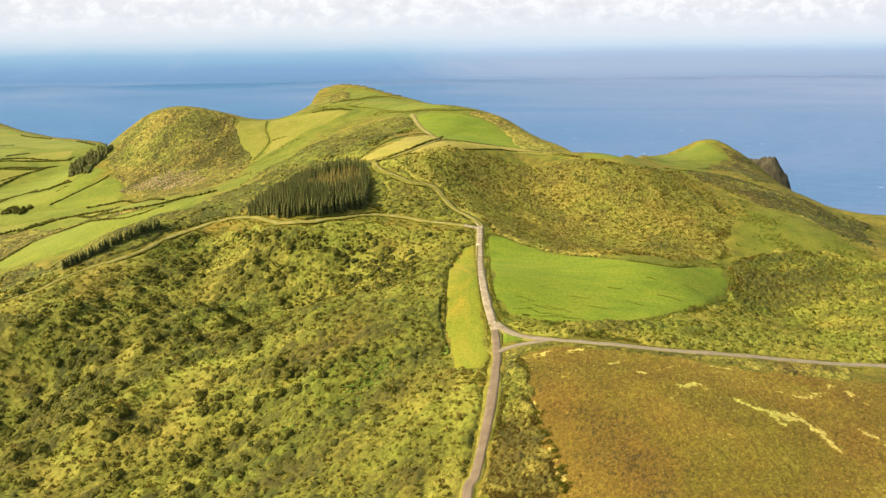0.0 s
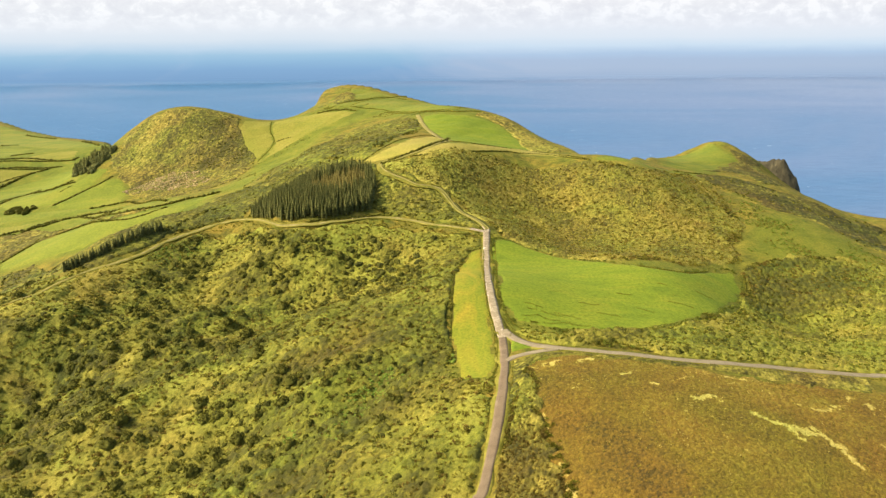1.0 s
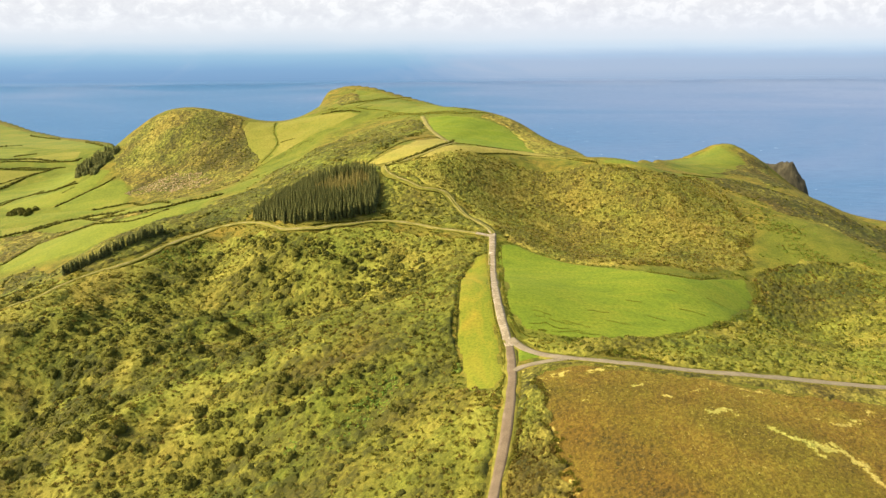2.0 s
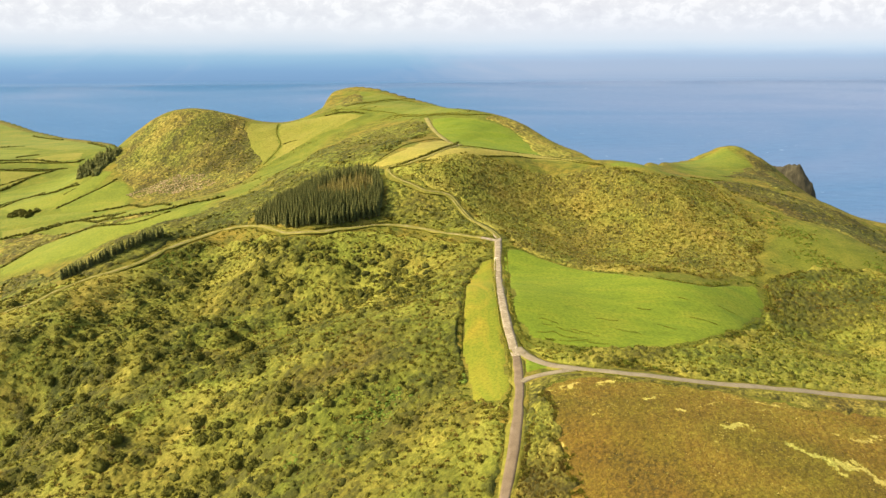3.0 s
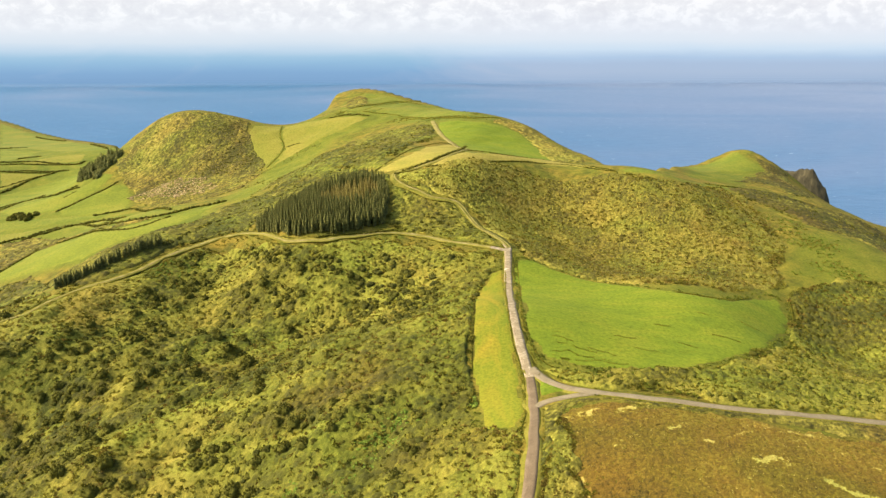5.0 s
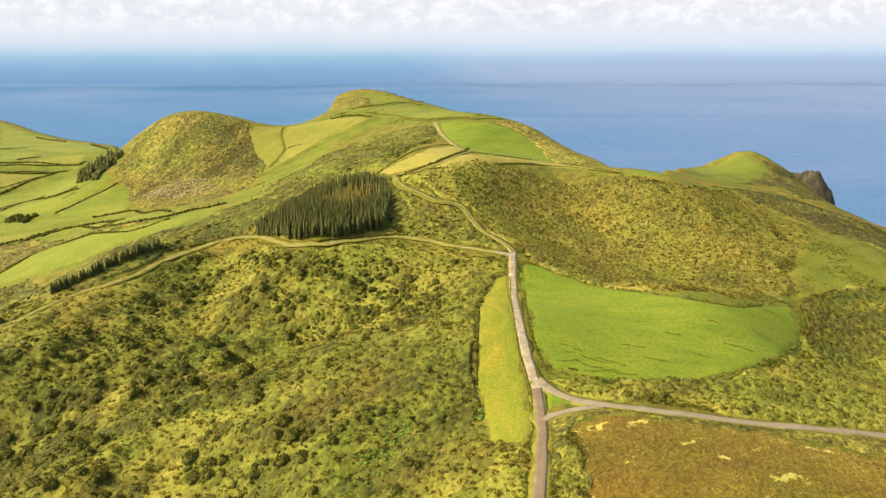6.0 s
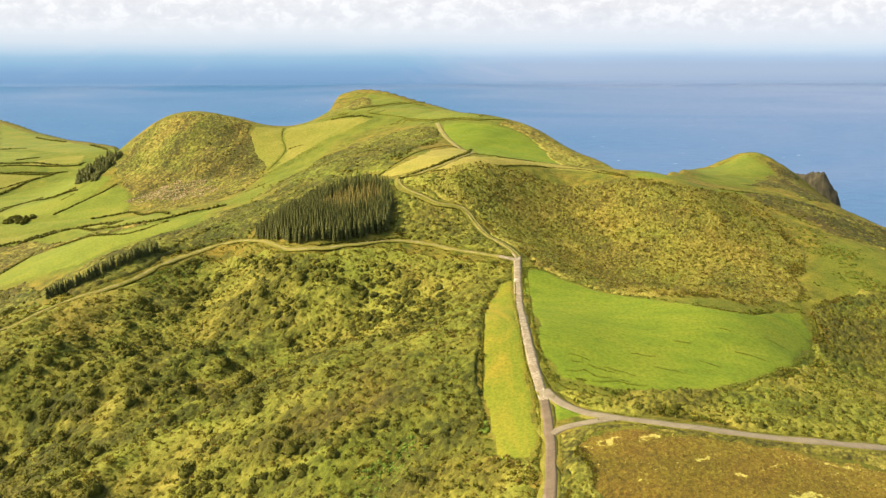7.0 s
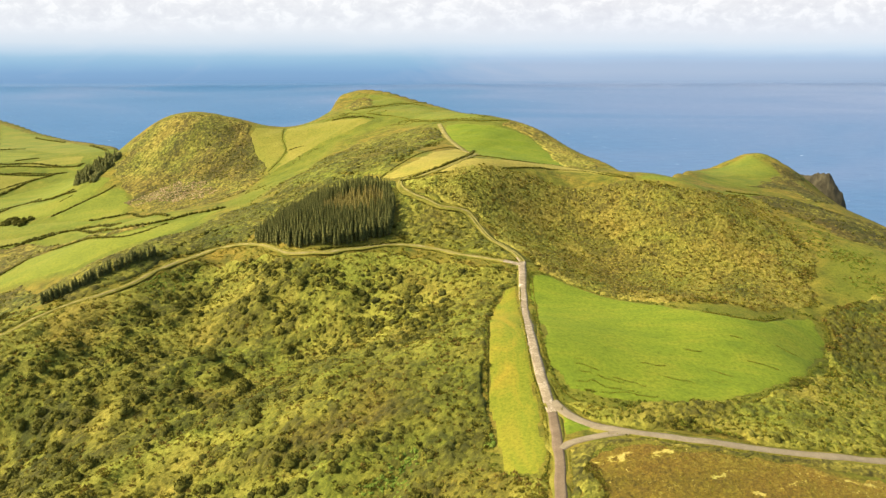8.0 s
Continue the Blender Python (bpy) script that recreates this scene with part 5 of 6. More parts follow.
Z = ZONES["right_scrub"]
BROWN_BANK = (140.6, 284.5)
wet = lambda X, Y: np.clip(0.5 + 0.8 * along(X, Y, 0.2, 8, 2.2), 0, 1)
canopy("roadside_scrub", Z, 0.55, lambda X, Y: (0.2 + 0.6 * wet(X, Y), 0.75 + 0 * X), lambda X, Y: np.clip(0.06 + 0.30 * wet(X, Y) - 0.14 * np.exp(-dist(X, Y, FIELDS['big_pasture']) / 5) - 0.26 * np.exp(-dist(X, Y, sr) / 7) + 0.15 * vnoise(X, Y, 5) - 0.35 * patches(X, Y, [(118, 203, 14), (137, 209, 15), (100, 199, 8), (128, 222, 7)]) + 0.36 * np.exp(-(((X - BROWN_BANK[0]) / 60) ** 2 + ((Y - BROWN_BANK[1]) / 20) ** 2)), 0, 1), M_SCRUB, "olive and yellow scrub above the side road", big=2.2, small=1.0, salt=31, rough=0.4, vary=0.55, fray=5.0)
P = off_road(off_fields(sample(Z, 7500)), 0.6)
g = rng.rand(len(P)) + 0.9 * (wet(P[:, 0], P[:, 1]) - 0.5)
bank = rng.rand(len(P)) < 0.75 * np.exp(-(((P[:, 0] - BROWN_BANK[0]) / 55) ** 2 + ((P[:, 1] - BROWN_BANK[1]) / 20) ** 2))
scatter("bank_rust_shoots", SHOOTS, P[bank], rng.uniform(0.5, 1.05, bank.sum()), M_RUST, "rusty bracken on the bank below the hollow", "scrub", tall=(0.6, 1.0), sink=-0.4)
P, g = P[~bank], g[~bank]
for nm, m, mat, text in (("roadside_gold_shoots", g < 0.26, M_YELLOW, "yellow shoots of low heath above the side road"), ("roadside_green_shoots", (g >= 0.26) & (g < 0.6), M_VALEGREEN, "green bracken shoots above the side road"), ("roadside_olive_shoots", g >= 0.6, M_MIDSHRUB, "olive shoots of low heath above the side road")):
    scatter(nm, SHOOTS, P[m], rng.uniform(0.5, 1.05, m.sum()), mat, text, "scrub", tall=(0.6, 1.0), sink=-0.4)
P = off_road(off_fields(sample(Z, 600, lambda X, Y: np.clip(1.6 * wet(X, Y) - 0.35, 0, 1))), 0.8)
scatter("roadside_dark_scrub", MOUNDS, P, rng.uniform(0.7, 1.6, len(P)), M_DARKLEAF, "dark scrub beyond the pasture", "scrub", sink=-0.2)

Z = ZONES["brown_moor"]
fleck = lambda X, Y: np.clip(0.5 + 0.5 * vnoise(X, Y, 14) + 0.35 * along(X, Y, 0.3, 4, 2), 0, 1)
def bleached(X, Y):
    """1 on the bleached grass streaks, ragged and broken."""
    out = np.zeros(X.shape)
    for wide, line in STREAKS.values():
        w = wide * (0.42 + 0.8 * np.clip(vnoise(X, Y, 4) + 0.25, 0, 1))
        d = dist(X + 1.0 * vnoise(X, Y, 2.2), Y + 1.0 * vnoise(X + 40, Y, 2.2), line)
        out = np.maximum(out, np.where(vnoise(X, Y, 1.3) + 0.7 * vnoise(X, Y, 4) > -0.26, np.clip(1.5 - d / w, 0, 1), 0))
    return out


# two dark spots in the moor growth paint in a passing cloud's shadow
canopy("moor_turf", Z, 0.4, lambda X, Y: (0.08 + 0 * X, 0.18 + 0 * X), lambda X, Y: np.clip(0.38 + 0.30 * fleck(X, Y) + 0.30 * patches(X, Y, [(39.1, 137.4, 16), (48.3, 129.3, 14)]), 0.2, 1) * (1 - bleached(X, Y)) - 0.5 * bleached(X, Y), M_MOORTURF, "brown tussocky moor turf", "moor grass", 1.1, 0.55, 41, 0.26, 0.5, fray=1.5)
Z = ZONES["moor_rim"]
canopy("moor_rim_scrub", Z, 0.5, lambda X, Y: (0.15 + 0.25 * vnoise(X, Y, 8), 0.4 + 0 * X), lambda X, Y: np.clip(0.46 + 0.3 * vnoise(X, Y, 6), 0.1, 1) * (1 - bleached(X, Y)) - 0.3 * bleached(X, Y), M_HEATHER, "yellow-olive scrub between the road and the moor", big=1.6, small=0.8, salt=51, fray=1.2)
HILL_GREEN = [(-256, 692), (-252, 668), (-250, 649), (-251, 625), (-255, 605)]
HILL_PALE = [(-285, 674, 14), (-291, 657, 13), (-289, 638, 13), (-279, 646, 12), (-292, 624, 10), (-270, 690, 12)]
HILL_DARK = [(-223, 670, 16), (-206, 646, 15), (-190, 622, 15), (-212, 632, 16), (-218, 617, 14)]
hill_growth = lambda X, Y: np.clip(0.50 + 0.26 * patches(X, Y, HILL_DARK) - 0.13 * patches(X, Y, HILL_PALE) + 0.14 * along(X, Y, 1.25, 10, 3.0) + 0.10 * vnoise(X, Y, 5), 0, 1)
canopy("round_hill_heath", ZONES["round_hill"], 0.8, lambda X, Y: (0.3 + 0.5 * np.clip(along(X, Y, 1.25, 9, 3.0), 0, 1), 0.6 + 0 * X), hill_growth, M_HEATHER, "rough brown and olive heath on the round hill", "heath", 1.9, 1.2, 61, 0.40, fray=5.0)
P = sample(ZONES["round_hill"], 1500, lambda X, Y: np.clip(1.4 - dist(X + 4 * vnoise(X, Y, 9), Y, HILL_GREEN) / 9, 0.04, 1))
scatter("hill_green_scrub", BUSH_FAR, P, rng.uniform(0.6, 1.2, len(P)), M_VALEGREEN, "green bracken down the gully of the round hill", "scrub", tall=(0.5, 0.9), sink=-0.1)
P = sample(ZONES["round_hill"], 700, lambda X, Y: patches(X, Y, HILL_DARK))
scatter("hill_dark_scrub", BUSH_FAR, P, rng.uniform(0.8, 1.7, len(P)), M_DARKLEAF, "dark scrub on the shaded side of the round hill", "scrub", sink=-0.1)
for nm, zone, step, dark, salt, mat in (("mid_slope_scrub", "mid_slope", 1.0, 0.62, 63, M_SCRUB), ("track_bank_scrub", "below_long", 0.8, 0.66, 65, M_SCRUB), ("bank_heath", "strip_scrub", 1.0, 0.55, 67, M_HEATHER), ("grove_back_scrub", "grove_back", 0.8, 0.64, 79, M_SCRUB), ("lane_scrub", "grove_side", 0.6, 0.38, 69, M_SCRUB), ("spur_heath", "dark_slope", 0.9, 0.74, 71, M_HEATHER), ("headland_scrub", "head_scrub", 1.2, 0.5, 73, M_HEATHER), ("cliff_edge_grass", "ridge_edge", 1.0, 0.25, 75, M_HEATHER), ("knoll_heath", "knoll_scrub", 1.1, 0.7, 77, M_HEATHER)):
    canopy(nm, ZONES[zone], step, lambda X, Y: (0.25 + 0.4 * np.clip(vnoise(X, Y, 12), 0, 1), 0.6 + 0 * X), lambda X, Y: np.clip(dark + 0.22 * vnoise(X, Y, 14) + 0.12 * vnoise(X, Y, 5), 0, 1), mat, "rough heath and low scrub on the hillside", big=3.0, small=1.6, salt=salt, rough=0.5 * step, fray=6.0 if zone in ("dark_slope", "knoll_scrub", "mid_slope") else 3.0)

P = np.vstack([sample(ZONES["lush_hollow"], 700, lambda X, Y: np.clip(0.35 + 0.9 * along(X, Y, 2.2, 8, 2.5), 0, 1)), sample(ZONES["bare_slope"], 260)])
g = rng.rand(len(P))
for nm, m, mat, text in (("hollow_green_tufts", g < 0.62, M_FERN, "green bracken tufts in the hollow"), ("hollow_olive_tufts", (g >= 0.62) & (g < 0.88), M_OLIVE, "olive scrub tufts in the hollow"), ("hollow_rusty_tufts", g >= 0.88, M_RUST, "rusty bracken tufts in the hollow")):
    scatter(nm, SHOOTS, P[m], rng.uniform(0.3, 0.7, m.sum()), mat, text, "scrub", tall=(0.5, 0.8), sink=-0.1)
P = np.vstack([np.array(c) + rng.normal(size=(9, 2)) * np.array([6, 3.5]) for c in ((162.8, 398.5), (147.4, 350.6), (139.9, 362.8), (160.2, 360.3), (150, 376), (172, 386))])
scatter("spur_dark_bushes", MOUNDS, P, rng.uniform(0.6, 1.5, len(P)), M_SHRUB, "dark bushes dotted over the spur", "scrub", tall=(0.6, 0.9))
for zone, n, sz in (("round_hill", 500, (0.8, 1.6)), ("mid_slope", 750, (0.8, 1.7)), ("below_long", 600, (0.8, 1.6)), ("strip_scrub", 150, (0.8, 1.4)), ("grove_back", 300, (0.8, 1.5)), ("grove_side", 260, (0.6, 1.2)), ("dark_slope", 420, (0.7, 1.4)), ("knoll_scrub", 90, (0.7, 1.4))):
    P = off_road(sample(ZONES[zone], n, lambda X, Y: np.clip(0.45 + 0.8 * vnoise(X, Y, 14), 0, 1)), 0.8)
    scatter(zone + "_shrubs", BUSH_FAR if zone != "grove_side" else BUSH_LOW, P, rng.uniform(*sz, len(P)), M_DARKLEAF, "dark shrubs scattered on the hillside", "scrub", sink=-0.1)
P = off_road(sample(ZONES["mid_slope"], 900, lambda X, Y: np.clip(0.5 + 0.9 * along(X, Y, 0.8, 9, 2.5), 0, 1)), 0.8)
scatter("mid_slope_mounds", MOUNDS, P, rng.uniform(0.8, 1.7, len(P)), M_MIDSHRUB, "rounded olive scrub on the slope behind the plantation", "scrub", tall=(0.7, 1.0))
for zone, n, nm, text in (("grove_back", 420, "grove_back_mounds", "dark rounded scrub behind the plantation"), ("below_long", 420, "track_bank_mounds", "dark rounded scrub on the bank above the track")):
    P = off_road(sample(ZONES[zone], n, lambda X, Y: np.clip(0.5 + 0.9 * along(X, Y, 0.8, 8, 2.5), 0, 1)), 0.8)
    scatter(nm, MOUNDS, P, rng.uniform(0.7, 1.6, len(P)), M_SHRUB, text, "scrub", tall=(0.7, 1.0))
P = off_road(sample(ZONES["grove_side"], 420, lambda X, Y: np.clip(0.5 + 0.9 * vnoise(X, Y, 7), 0, 1)), 0.8)
scatter("lane_mounds", MOUNDS, P, rng.uniform(0.6, 1.4, len(P)), M_MIDSHRUB, "rounded olive scrub beside the lane", "scrub", tall=(0.7, 1.0))
P = sample(ZONES["lush_head"], 2000, lambda X, Y: np.clip(2.2 * along(X, Y, 0.8, 11, 3.5) - 0.5 + 0.4 * vnoise(X, Y, 40), 0, 1))
P = off_fields(off_road(P, 1.0), [k for k in FIELDS if k.startswith(("head", "saddle", "hay", "ridge"))])
scatter("slope_streak_scrub", BUSH_FAR, P, rng.uniform(0.6, 1.3, len(P)), M_MIDSHRUB, "low olive scrub in streaks down the green slope", "scrub", tall=(0.5, 0.9))
P = sample(ZONES["rocky_foot"], 1700, lambda X, Y: np.clip(0.6 + vnoise(X, Y, 9), 0, 1))
scatter("rusty_bank", BUSH_FAR, P, rng.uniform(0.6, 1.4, len(P)), M_DRYFERN, "reddish-brown bracken bank at the hill foot", "bracken", sink=-0.2)

P = off_road(sample(ZONES["brown_moor"], 15000), 0.8)
P = P[bleached(P[:, 0], P[:, 1]) < 0.3]
g = rng.rand(len(P)) + 0.28 * vnoise(P[:, 0], P[:, 1], 9) + 0.30 * vnoise(P[:, 0] + 300, P[:, 1], 22)
for nm, m, mat, text in (("moor_dark_tussocks", g < 0.14, M_SHRUB, "dark heather sprigs on the moor"), ("moor_tussocks", (g >= 0.14) & (g < 0.44), M_MOORBLADE, "brown moor grass tussocks"), ("moor_rust_tussocks", (g >= 0.44) & (g < 0.70), M_RUST, "rusty heather sprigs on the moor"), ("moor_green_tussocks", (g >= 0.70) & (g < 0.79), M_MIDSHRUB, "olive sedge tufts on the moor"), ("moor_gold_tussocks", (g >= 0.79) & (g < 1.06), M_YELLOW, "yellowish grass tussocks on the moor"), ("moor_pale_tussocks", g >= 1.06, M_PALEBLADE, "scattered bleached tussocks on the moor")):
    scatter(nm, SMALL_TUFTS, P[m], rng.uniform(0.18, 0.46, m.sum()), mat, text, "grass", tall=(0.5, 0.9), sink=-0.3)
P = np.vstack([spline(line, 0.12) for wide, line in STREAKS.values()])
P = P + rng.normal(size=P.shape) * 0.8
P = P[rng.rand(len(P)) < 0.25 + bleached(P[:, 0], P[:, 1])]
scatter("bleached_tufts", SMALL_TUFTS, P, rng.uniform(0.15, 0.32, len(P)), M_PALEBLADE, "bleached straw-coloured grass along the moor streaks", "grass", tall=(0.5, 0.9), sink=-0.45)

# rounded dark bushes on the upper slope, below the track
UPPER = [(-128, 322), (-100, 334), (-70, 322), (-30, 322), (-4, 308), (-4, 262), (-22, 258), (-48, 280), (-95, 288), (-120, 300)]
P = off_road(off_fields(sample(UPPER, 430, lambda X, Y: np.clip(0.5 + 1.1 * vnoise(X, Y, 9) - 0.6 * gold_density(X, Y) - 0.6 * np.clip((-45 - X) / 40, 0, 1), 0, 1))), 2.2)
k = rng.rand(len(P)) < 0.55
scatter("upper_slope_dark_bushes", MOUNDS, P[k], rng.uniform(0.9, 2.2, k.sum()), M_SHRUB, "dark rounded bushes on the slope below the track", "scrub", tall=(0.8, 1.1), sink=-0.15)
scatter("upper_slope_olive_bushes", MOUNDS, P[~k], rng.uniform(0.8, 1.8, (~k).sum()), M_MIDSHRUB, "olive rounded bushes on the slope below the track", "scrub", tall=(0.8, 1.1), sink=-0.15)

# scrubby strip between the road and the moor, and the gully beside it
MOOR_SIDE = [(19, 180.5), (22.5, 178), (22.3, 161.8), (22.6, 152.2), (24.4, 139.6), (25, 125.9), (5.6, 130.4), (9.8, 143.2), (15.0, 157.4)]
GULLY = [(22.4, 154.5), (23.3, 147.4), (24.7, 141.1), (25.7, 134.5), (26.0, 126.9)]
canopy("moor_side_scrub", MOOR_SIDE, 0.4, lambda X, Y: (0.3 + 0.2 * vnoise(X, Y, 6), 0.55 + 0 * X), lambda X, Y: np.clip(0.42 + 0.3 * vnoise(X, Y, 5) + 0.2 * vnoise(X, Y, 2.4), 0, 1) * (1 - bleached(X, Y)), M_HEATHER, "olive and rusty scrub between road and moor", "scrub", 1.2, 0.6, 83, 0.35, 0.5, fray=1.5)
P = off_road(sample(MOOR_SIDE, 3600), 0.3)
g = rng.rand(len(P)) + 0.4 * vnoise(P[:, 0], P[:, 1], 6) - 0.35 * np.clip((158 - P[:, 1]) / 20, 0, 1)
for nm, m, mat, text in (("moor_side_rust_shoots", g < 0.52, M_RUST, "rusty heather shoots beside the moor"), ("moor_side_olive_shoots", (g >= 0.52) & (g < 0.8), M_MIDSHRUB, "olive heath shoots beside the moor"), ("moor_side_gold_shoots", g >= 0.8, M_YELLOW, "golden grass shoots beside the moor")):
    scatter(nm, SHOOTS, P[m], rng.uniform(0.3, 0.7, m.sum()), mat, text, "scrub", tall=(0.6, 1.0), sink=-0.3)
c = spline(GULLY, 0.5)
P = np.vstack([c + rng.normal(size=c.shape) * 0.9 for _ in range(2)])
P = P[vnoise(P[:, 0], P[:, 1], 4) > -0.2]
scatter("gully_scrub", BUSH_LOW, P, rng.uniform(0.4, 0.8, len(P)), M_OLIVE, "olive green scrub along the moor gully", "scrub", sink=-0.2)
# shoots round the edges of strip and pasture
P = []
for key in ("roadside_strip", "big_pasture"):
    edge = FIELDS[key] + FIELDS[key][:1]
    c = spline(edge, 0.22)
    q = c + rng.normal(size=c.shape) * 1.5
    P.append(q[~inside(q[:, 0], q[:, 1], FIELDS[key]) & (dist(q[:, 0], q[:, 1], edge) > 0.5)])
P = off_fields(off_road(np.vstack(P), 0.4))
scatter("field_edge_shoots", SHOOTS, P, rng.uniform(0.35, 0.75, len(P)), M_VALEGREEN, "green rough shoots along the field edges", "scrub", tall=(0.6, 1.0), sink=-0.1)
# hedge banks
def hedge(pts, r, material=M_DARKLEAF, label="dark clipped hedge bank between fields", gap=0.48, spread=0.22):
    c = spline(pts, r * gap)
    c = c + rng.normal(size=c.shape) * r * spread
    return scatter("hedge", BUSH_FAR, c, rng.uniform(0.75, 1.25, len(c)) * r, material, label, "hedge", kind="thing")


HEDGE_SIZE = {"a": 0.5, "b": 0.5, "c": 0.5, "d": 1.5, "e": 0.9, "f": 0.8, "g": 0.6, "h": 1.5, "i": 2.0, "j": 1.3, "k": 1.8, "l": 1.5, "m": 1.8, "n": 1.2, "o": 0.6, "p": 1.1, "q": 1.6, "r": 1.0, "s": 0.9, "t": 1.3, "u": 0.7, "v": 2.0, "w": 1.0, "x": 0.4, "y": 0.9,
              "za": 1.4, "zb": 1.3, "zc": 1.5, "zd": 1.6, "ze": 1.2, "zf": 1.0, "zg": 2.2, "zh": 2.2, "zi": 2.0, "zj": 1.6, "zk": 1.5, "zl": 1.8, "zm": 0.7, "zn": 0.9}
for key, line in HEDGES.items():
    hedge(line, HEDGE_SIZE[key] * (1.25 if key[0] in "hijklmnz" else 1.0), M_OLIVE if key in ("b", "u", "c", "x", "o", "zm", "zn", "s", "p") else M_DARKLEAF)
# dark rushy steps lying across the pasture
STEPS = (((25.4, 228.5), (28.8, 227.8), (31.5, 226.3)), ((26.2, 225.3), (30.9, 223.2), (34.3, 222.4), (37.6, 220.9)), ((24.4, 220.6), (27.9, 220.4), (30.4, 219.4), (33.7, 218.2), (40.4, 217.0)), ((26.5, 216.4), (29.8, 215.3), (36.7, 215.8), (41.6, 214.2), (46.8, 214.5)), ((45.1, 233.7), (49.2, 233.4), (52.9, 233.4)), ((51.3, 226.6), (58.0, 224.5)), ((65.8, 232.8), (71.2, 229.5)), ((79.7, 241.1), (88.1, 237.8)), ((79.4, 255.7), (82.9, 253.9)), ((94.7, 255.4), (101.8, 252.1)), ((61.5, 245.1), (67.0, 243.8)), ((35.4, 223.3), (43.8, 220.6)))
P = []
for line in STEPS:
    c = spline(line, 0.16)
    c = c + np.stack([0.6 * vnoise(c[:, 0], c[:, 1], 3), 0.9 * vnoise(c[:, 0] + 30, c[:, 1], 3.5)], 1)
    for _ in range(4):
        q = c + rng.normal(size=c.shape) * 0.26
        P.append(q[vnoise(q[:, 0], q[:, 1], 2.5) > -0.55])
for x, y in sample(FIELDS["big_pasture"], 46, lambda X, Y: np.clip((275 - Y) / 50, 0.08, 1)):
    u = np.arange(rng.randint(5, 18)) * 0.25
    a = rng.uniform(-0.45, 0.05)
    q = np.column_stack([x + u * math.cos(a), y + u * math.sin(a)])
    P.append(q + rng.normal(size=q.shape) * 0.15)
P = np.vstack(P)
P = P[inside(P[:, 0], P[:, 1], FIELDS["big_pasture"])]
scatter("rush_steps", TUFTS, P, rng.uniform(0.14, 0.32, len(P)), M_OLIVE, "dark rushes along low steps in the pasture", "rushes", tall=(0.5, 1.0), sink=-0.2)


# loose scrub on both sides of the track
c = spline(ROADS["left_track"], 0.35)
P = off_road(c + rng.normal(size=c.shape) * 4.5, 0.2)
g = rng.rand(len(P))
for nm, m, mat, text in (("track_gold_shoots", g < 0.4, M_YELLOW, "yellow heath shoots beside the track"), ("track_olive_shoots", g >= 0.4, M_OLIVE, "olive heath shoots beside the track")):
    scatter(nm, SHOOTS, P[m], rng.uniform(0.5, 1.1, m.sum()), mat, text, "scrub", tall=(0.6, 1.0), sink=-0.05)

# tufts breaking the edges of track and lanes
P = []
for line, off in ((ROADS["left_track"], 1.5), (ROADS["upper_lane"], 2.0), (south + mr_, 2.3), (sr, 2.2)):
    c = spline(line, 0.5)
    t = np.gradient(c, axis=0)
    t /= np.hypot(t[:, 0], t[:, 1])[:, None] + 1e-9
    n = np.stack([-t[:, 1], t[:, 0]], 1)
    for side in (-1, 1):
        q = c + n * (side * (off + np.abs(rng.normal(size=len(c))) * 0.5))[:, None]
        P.append(q[vnoise(q[:, 0], q[:, 1], 6) > -0.3])
P = np.vstack(P)
P = off_fields(P[P[:, 1] > 90])
scatter("verge_tufts", SHOOTS, P, rng.uniform(0.25, 0.55, len(P)), M_OLIVE, "dry grass tufts along the road edges", "grass", tall=(0.5, 0.9))


# conifers
def conifer_meshes(tall, wide, tiers, per):
    V, F = [], []
    for k in range(tiers):
        u = k / (tiers - 1)
        z = tall * (0.14 + 0.82 * u)
        r = wide * (1 - u) ** 0.55 * (0.75 + 0.25 * min(1, 4 * u)) + 0.008
        turn = rng.uniform(0, 6.283)
        for j in range(per):
            a = turn + 6.283 * j / per + rng.uniform(-0.2, 0.2)
            rr = r * rng.uniform(0.75, 1.2)
            d = np.array([math.cos(a), math.sin(a), 0])
            s = np.array([-d[1], d[0], 0]) * rr * 0.42
            root, up = np.array([0, 0, z + 0.05 * tall]), np.array([0, 0, 1])
            mid = d * rr * 0.6 + up * (z - 0.01 * tall)
            i = len(V)
            V += [root, mid - s, d * rr + up * (z - 0.055 * tall * rng.uniform(0.6, 1.4)), mid + s]
            F += [(i, i + 1, i + 2), (i, i + 2, i + 3)]
    i = len(V)
    V += [np.array([0.012, 0, tall * 0.9]), np.array([-0.007, 0.012, tall * 0.9]), np.array([-0.007, -0.012, tall * 0.9]), np.array([0, 0, tall * 1.0])]
    F += [(i, i + 1, i + 3), (i + 1, i + 2, i + 3), (i + 2, i, i + 3)]
    crown = np_mesh("crown", np.array(V), np.array(F))
    bm = bmesh.new()
    bmesh.ops.create_cone(bm, segments=7, radius1=0.02 * tall, radius2=0.004 * tall, depth=tall * 0.98, cap_ends=True, matrix=Matrix.Translation((0, 0, tall * 0.47)))
    trunk = bpy.data.meshes.new("trunk")
    bm.to_mesh(trunk)
    bm.free()
    trunk.materials.append(M_BARK)
    return crown, trunk


CONIFERS = [conifer_meshes(1.0, w, 12, 6) for w in (0.115, 0.13, 0.105, 0.14)]
BROWNS = []
for c, t in CONIFERS:
    c2 = c.copy()
    c.materials.append(M_CONIFER)
    c2.materials.append(M_CONIFER_BROWN)
    BROWNS.append((c2, t))


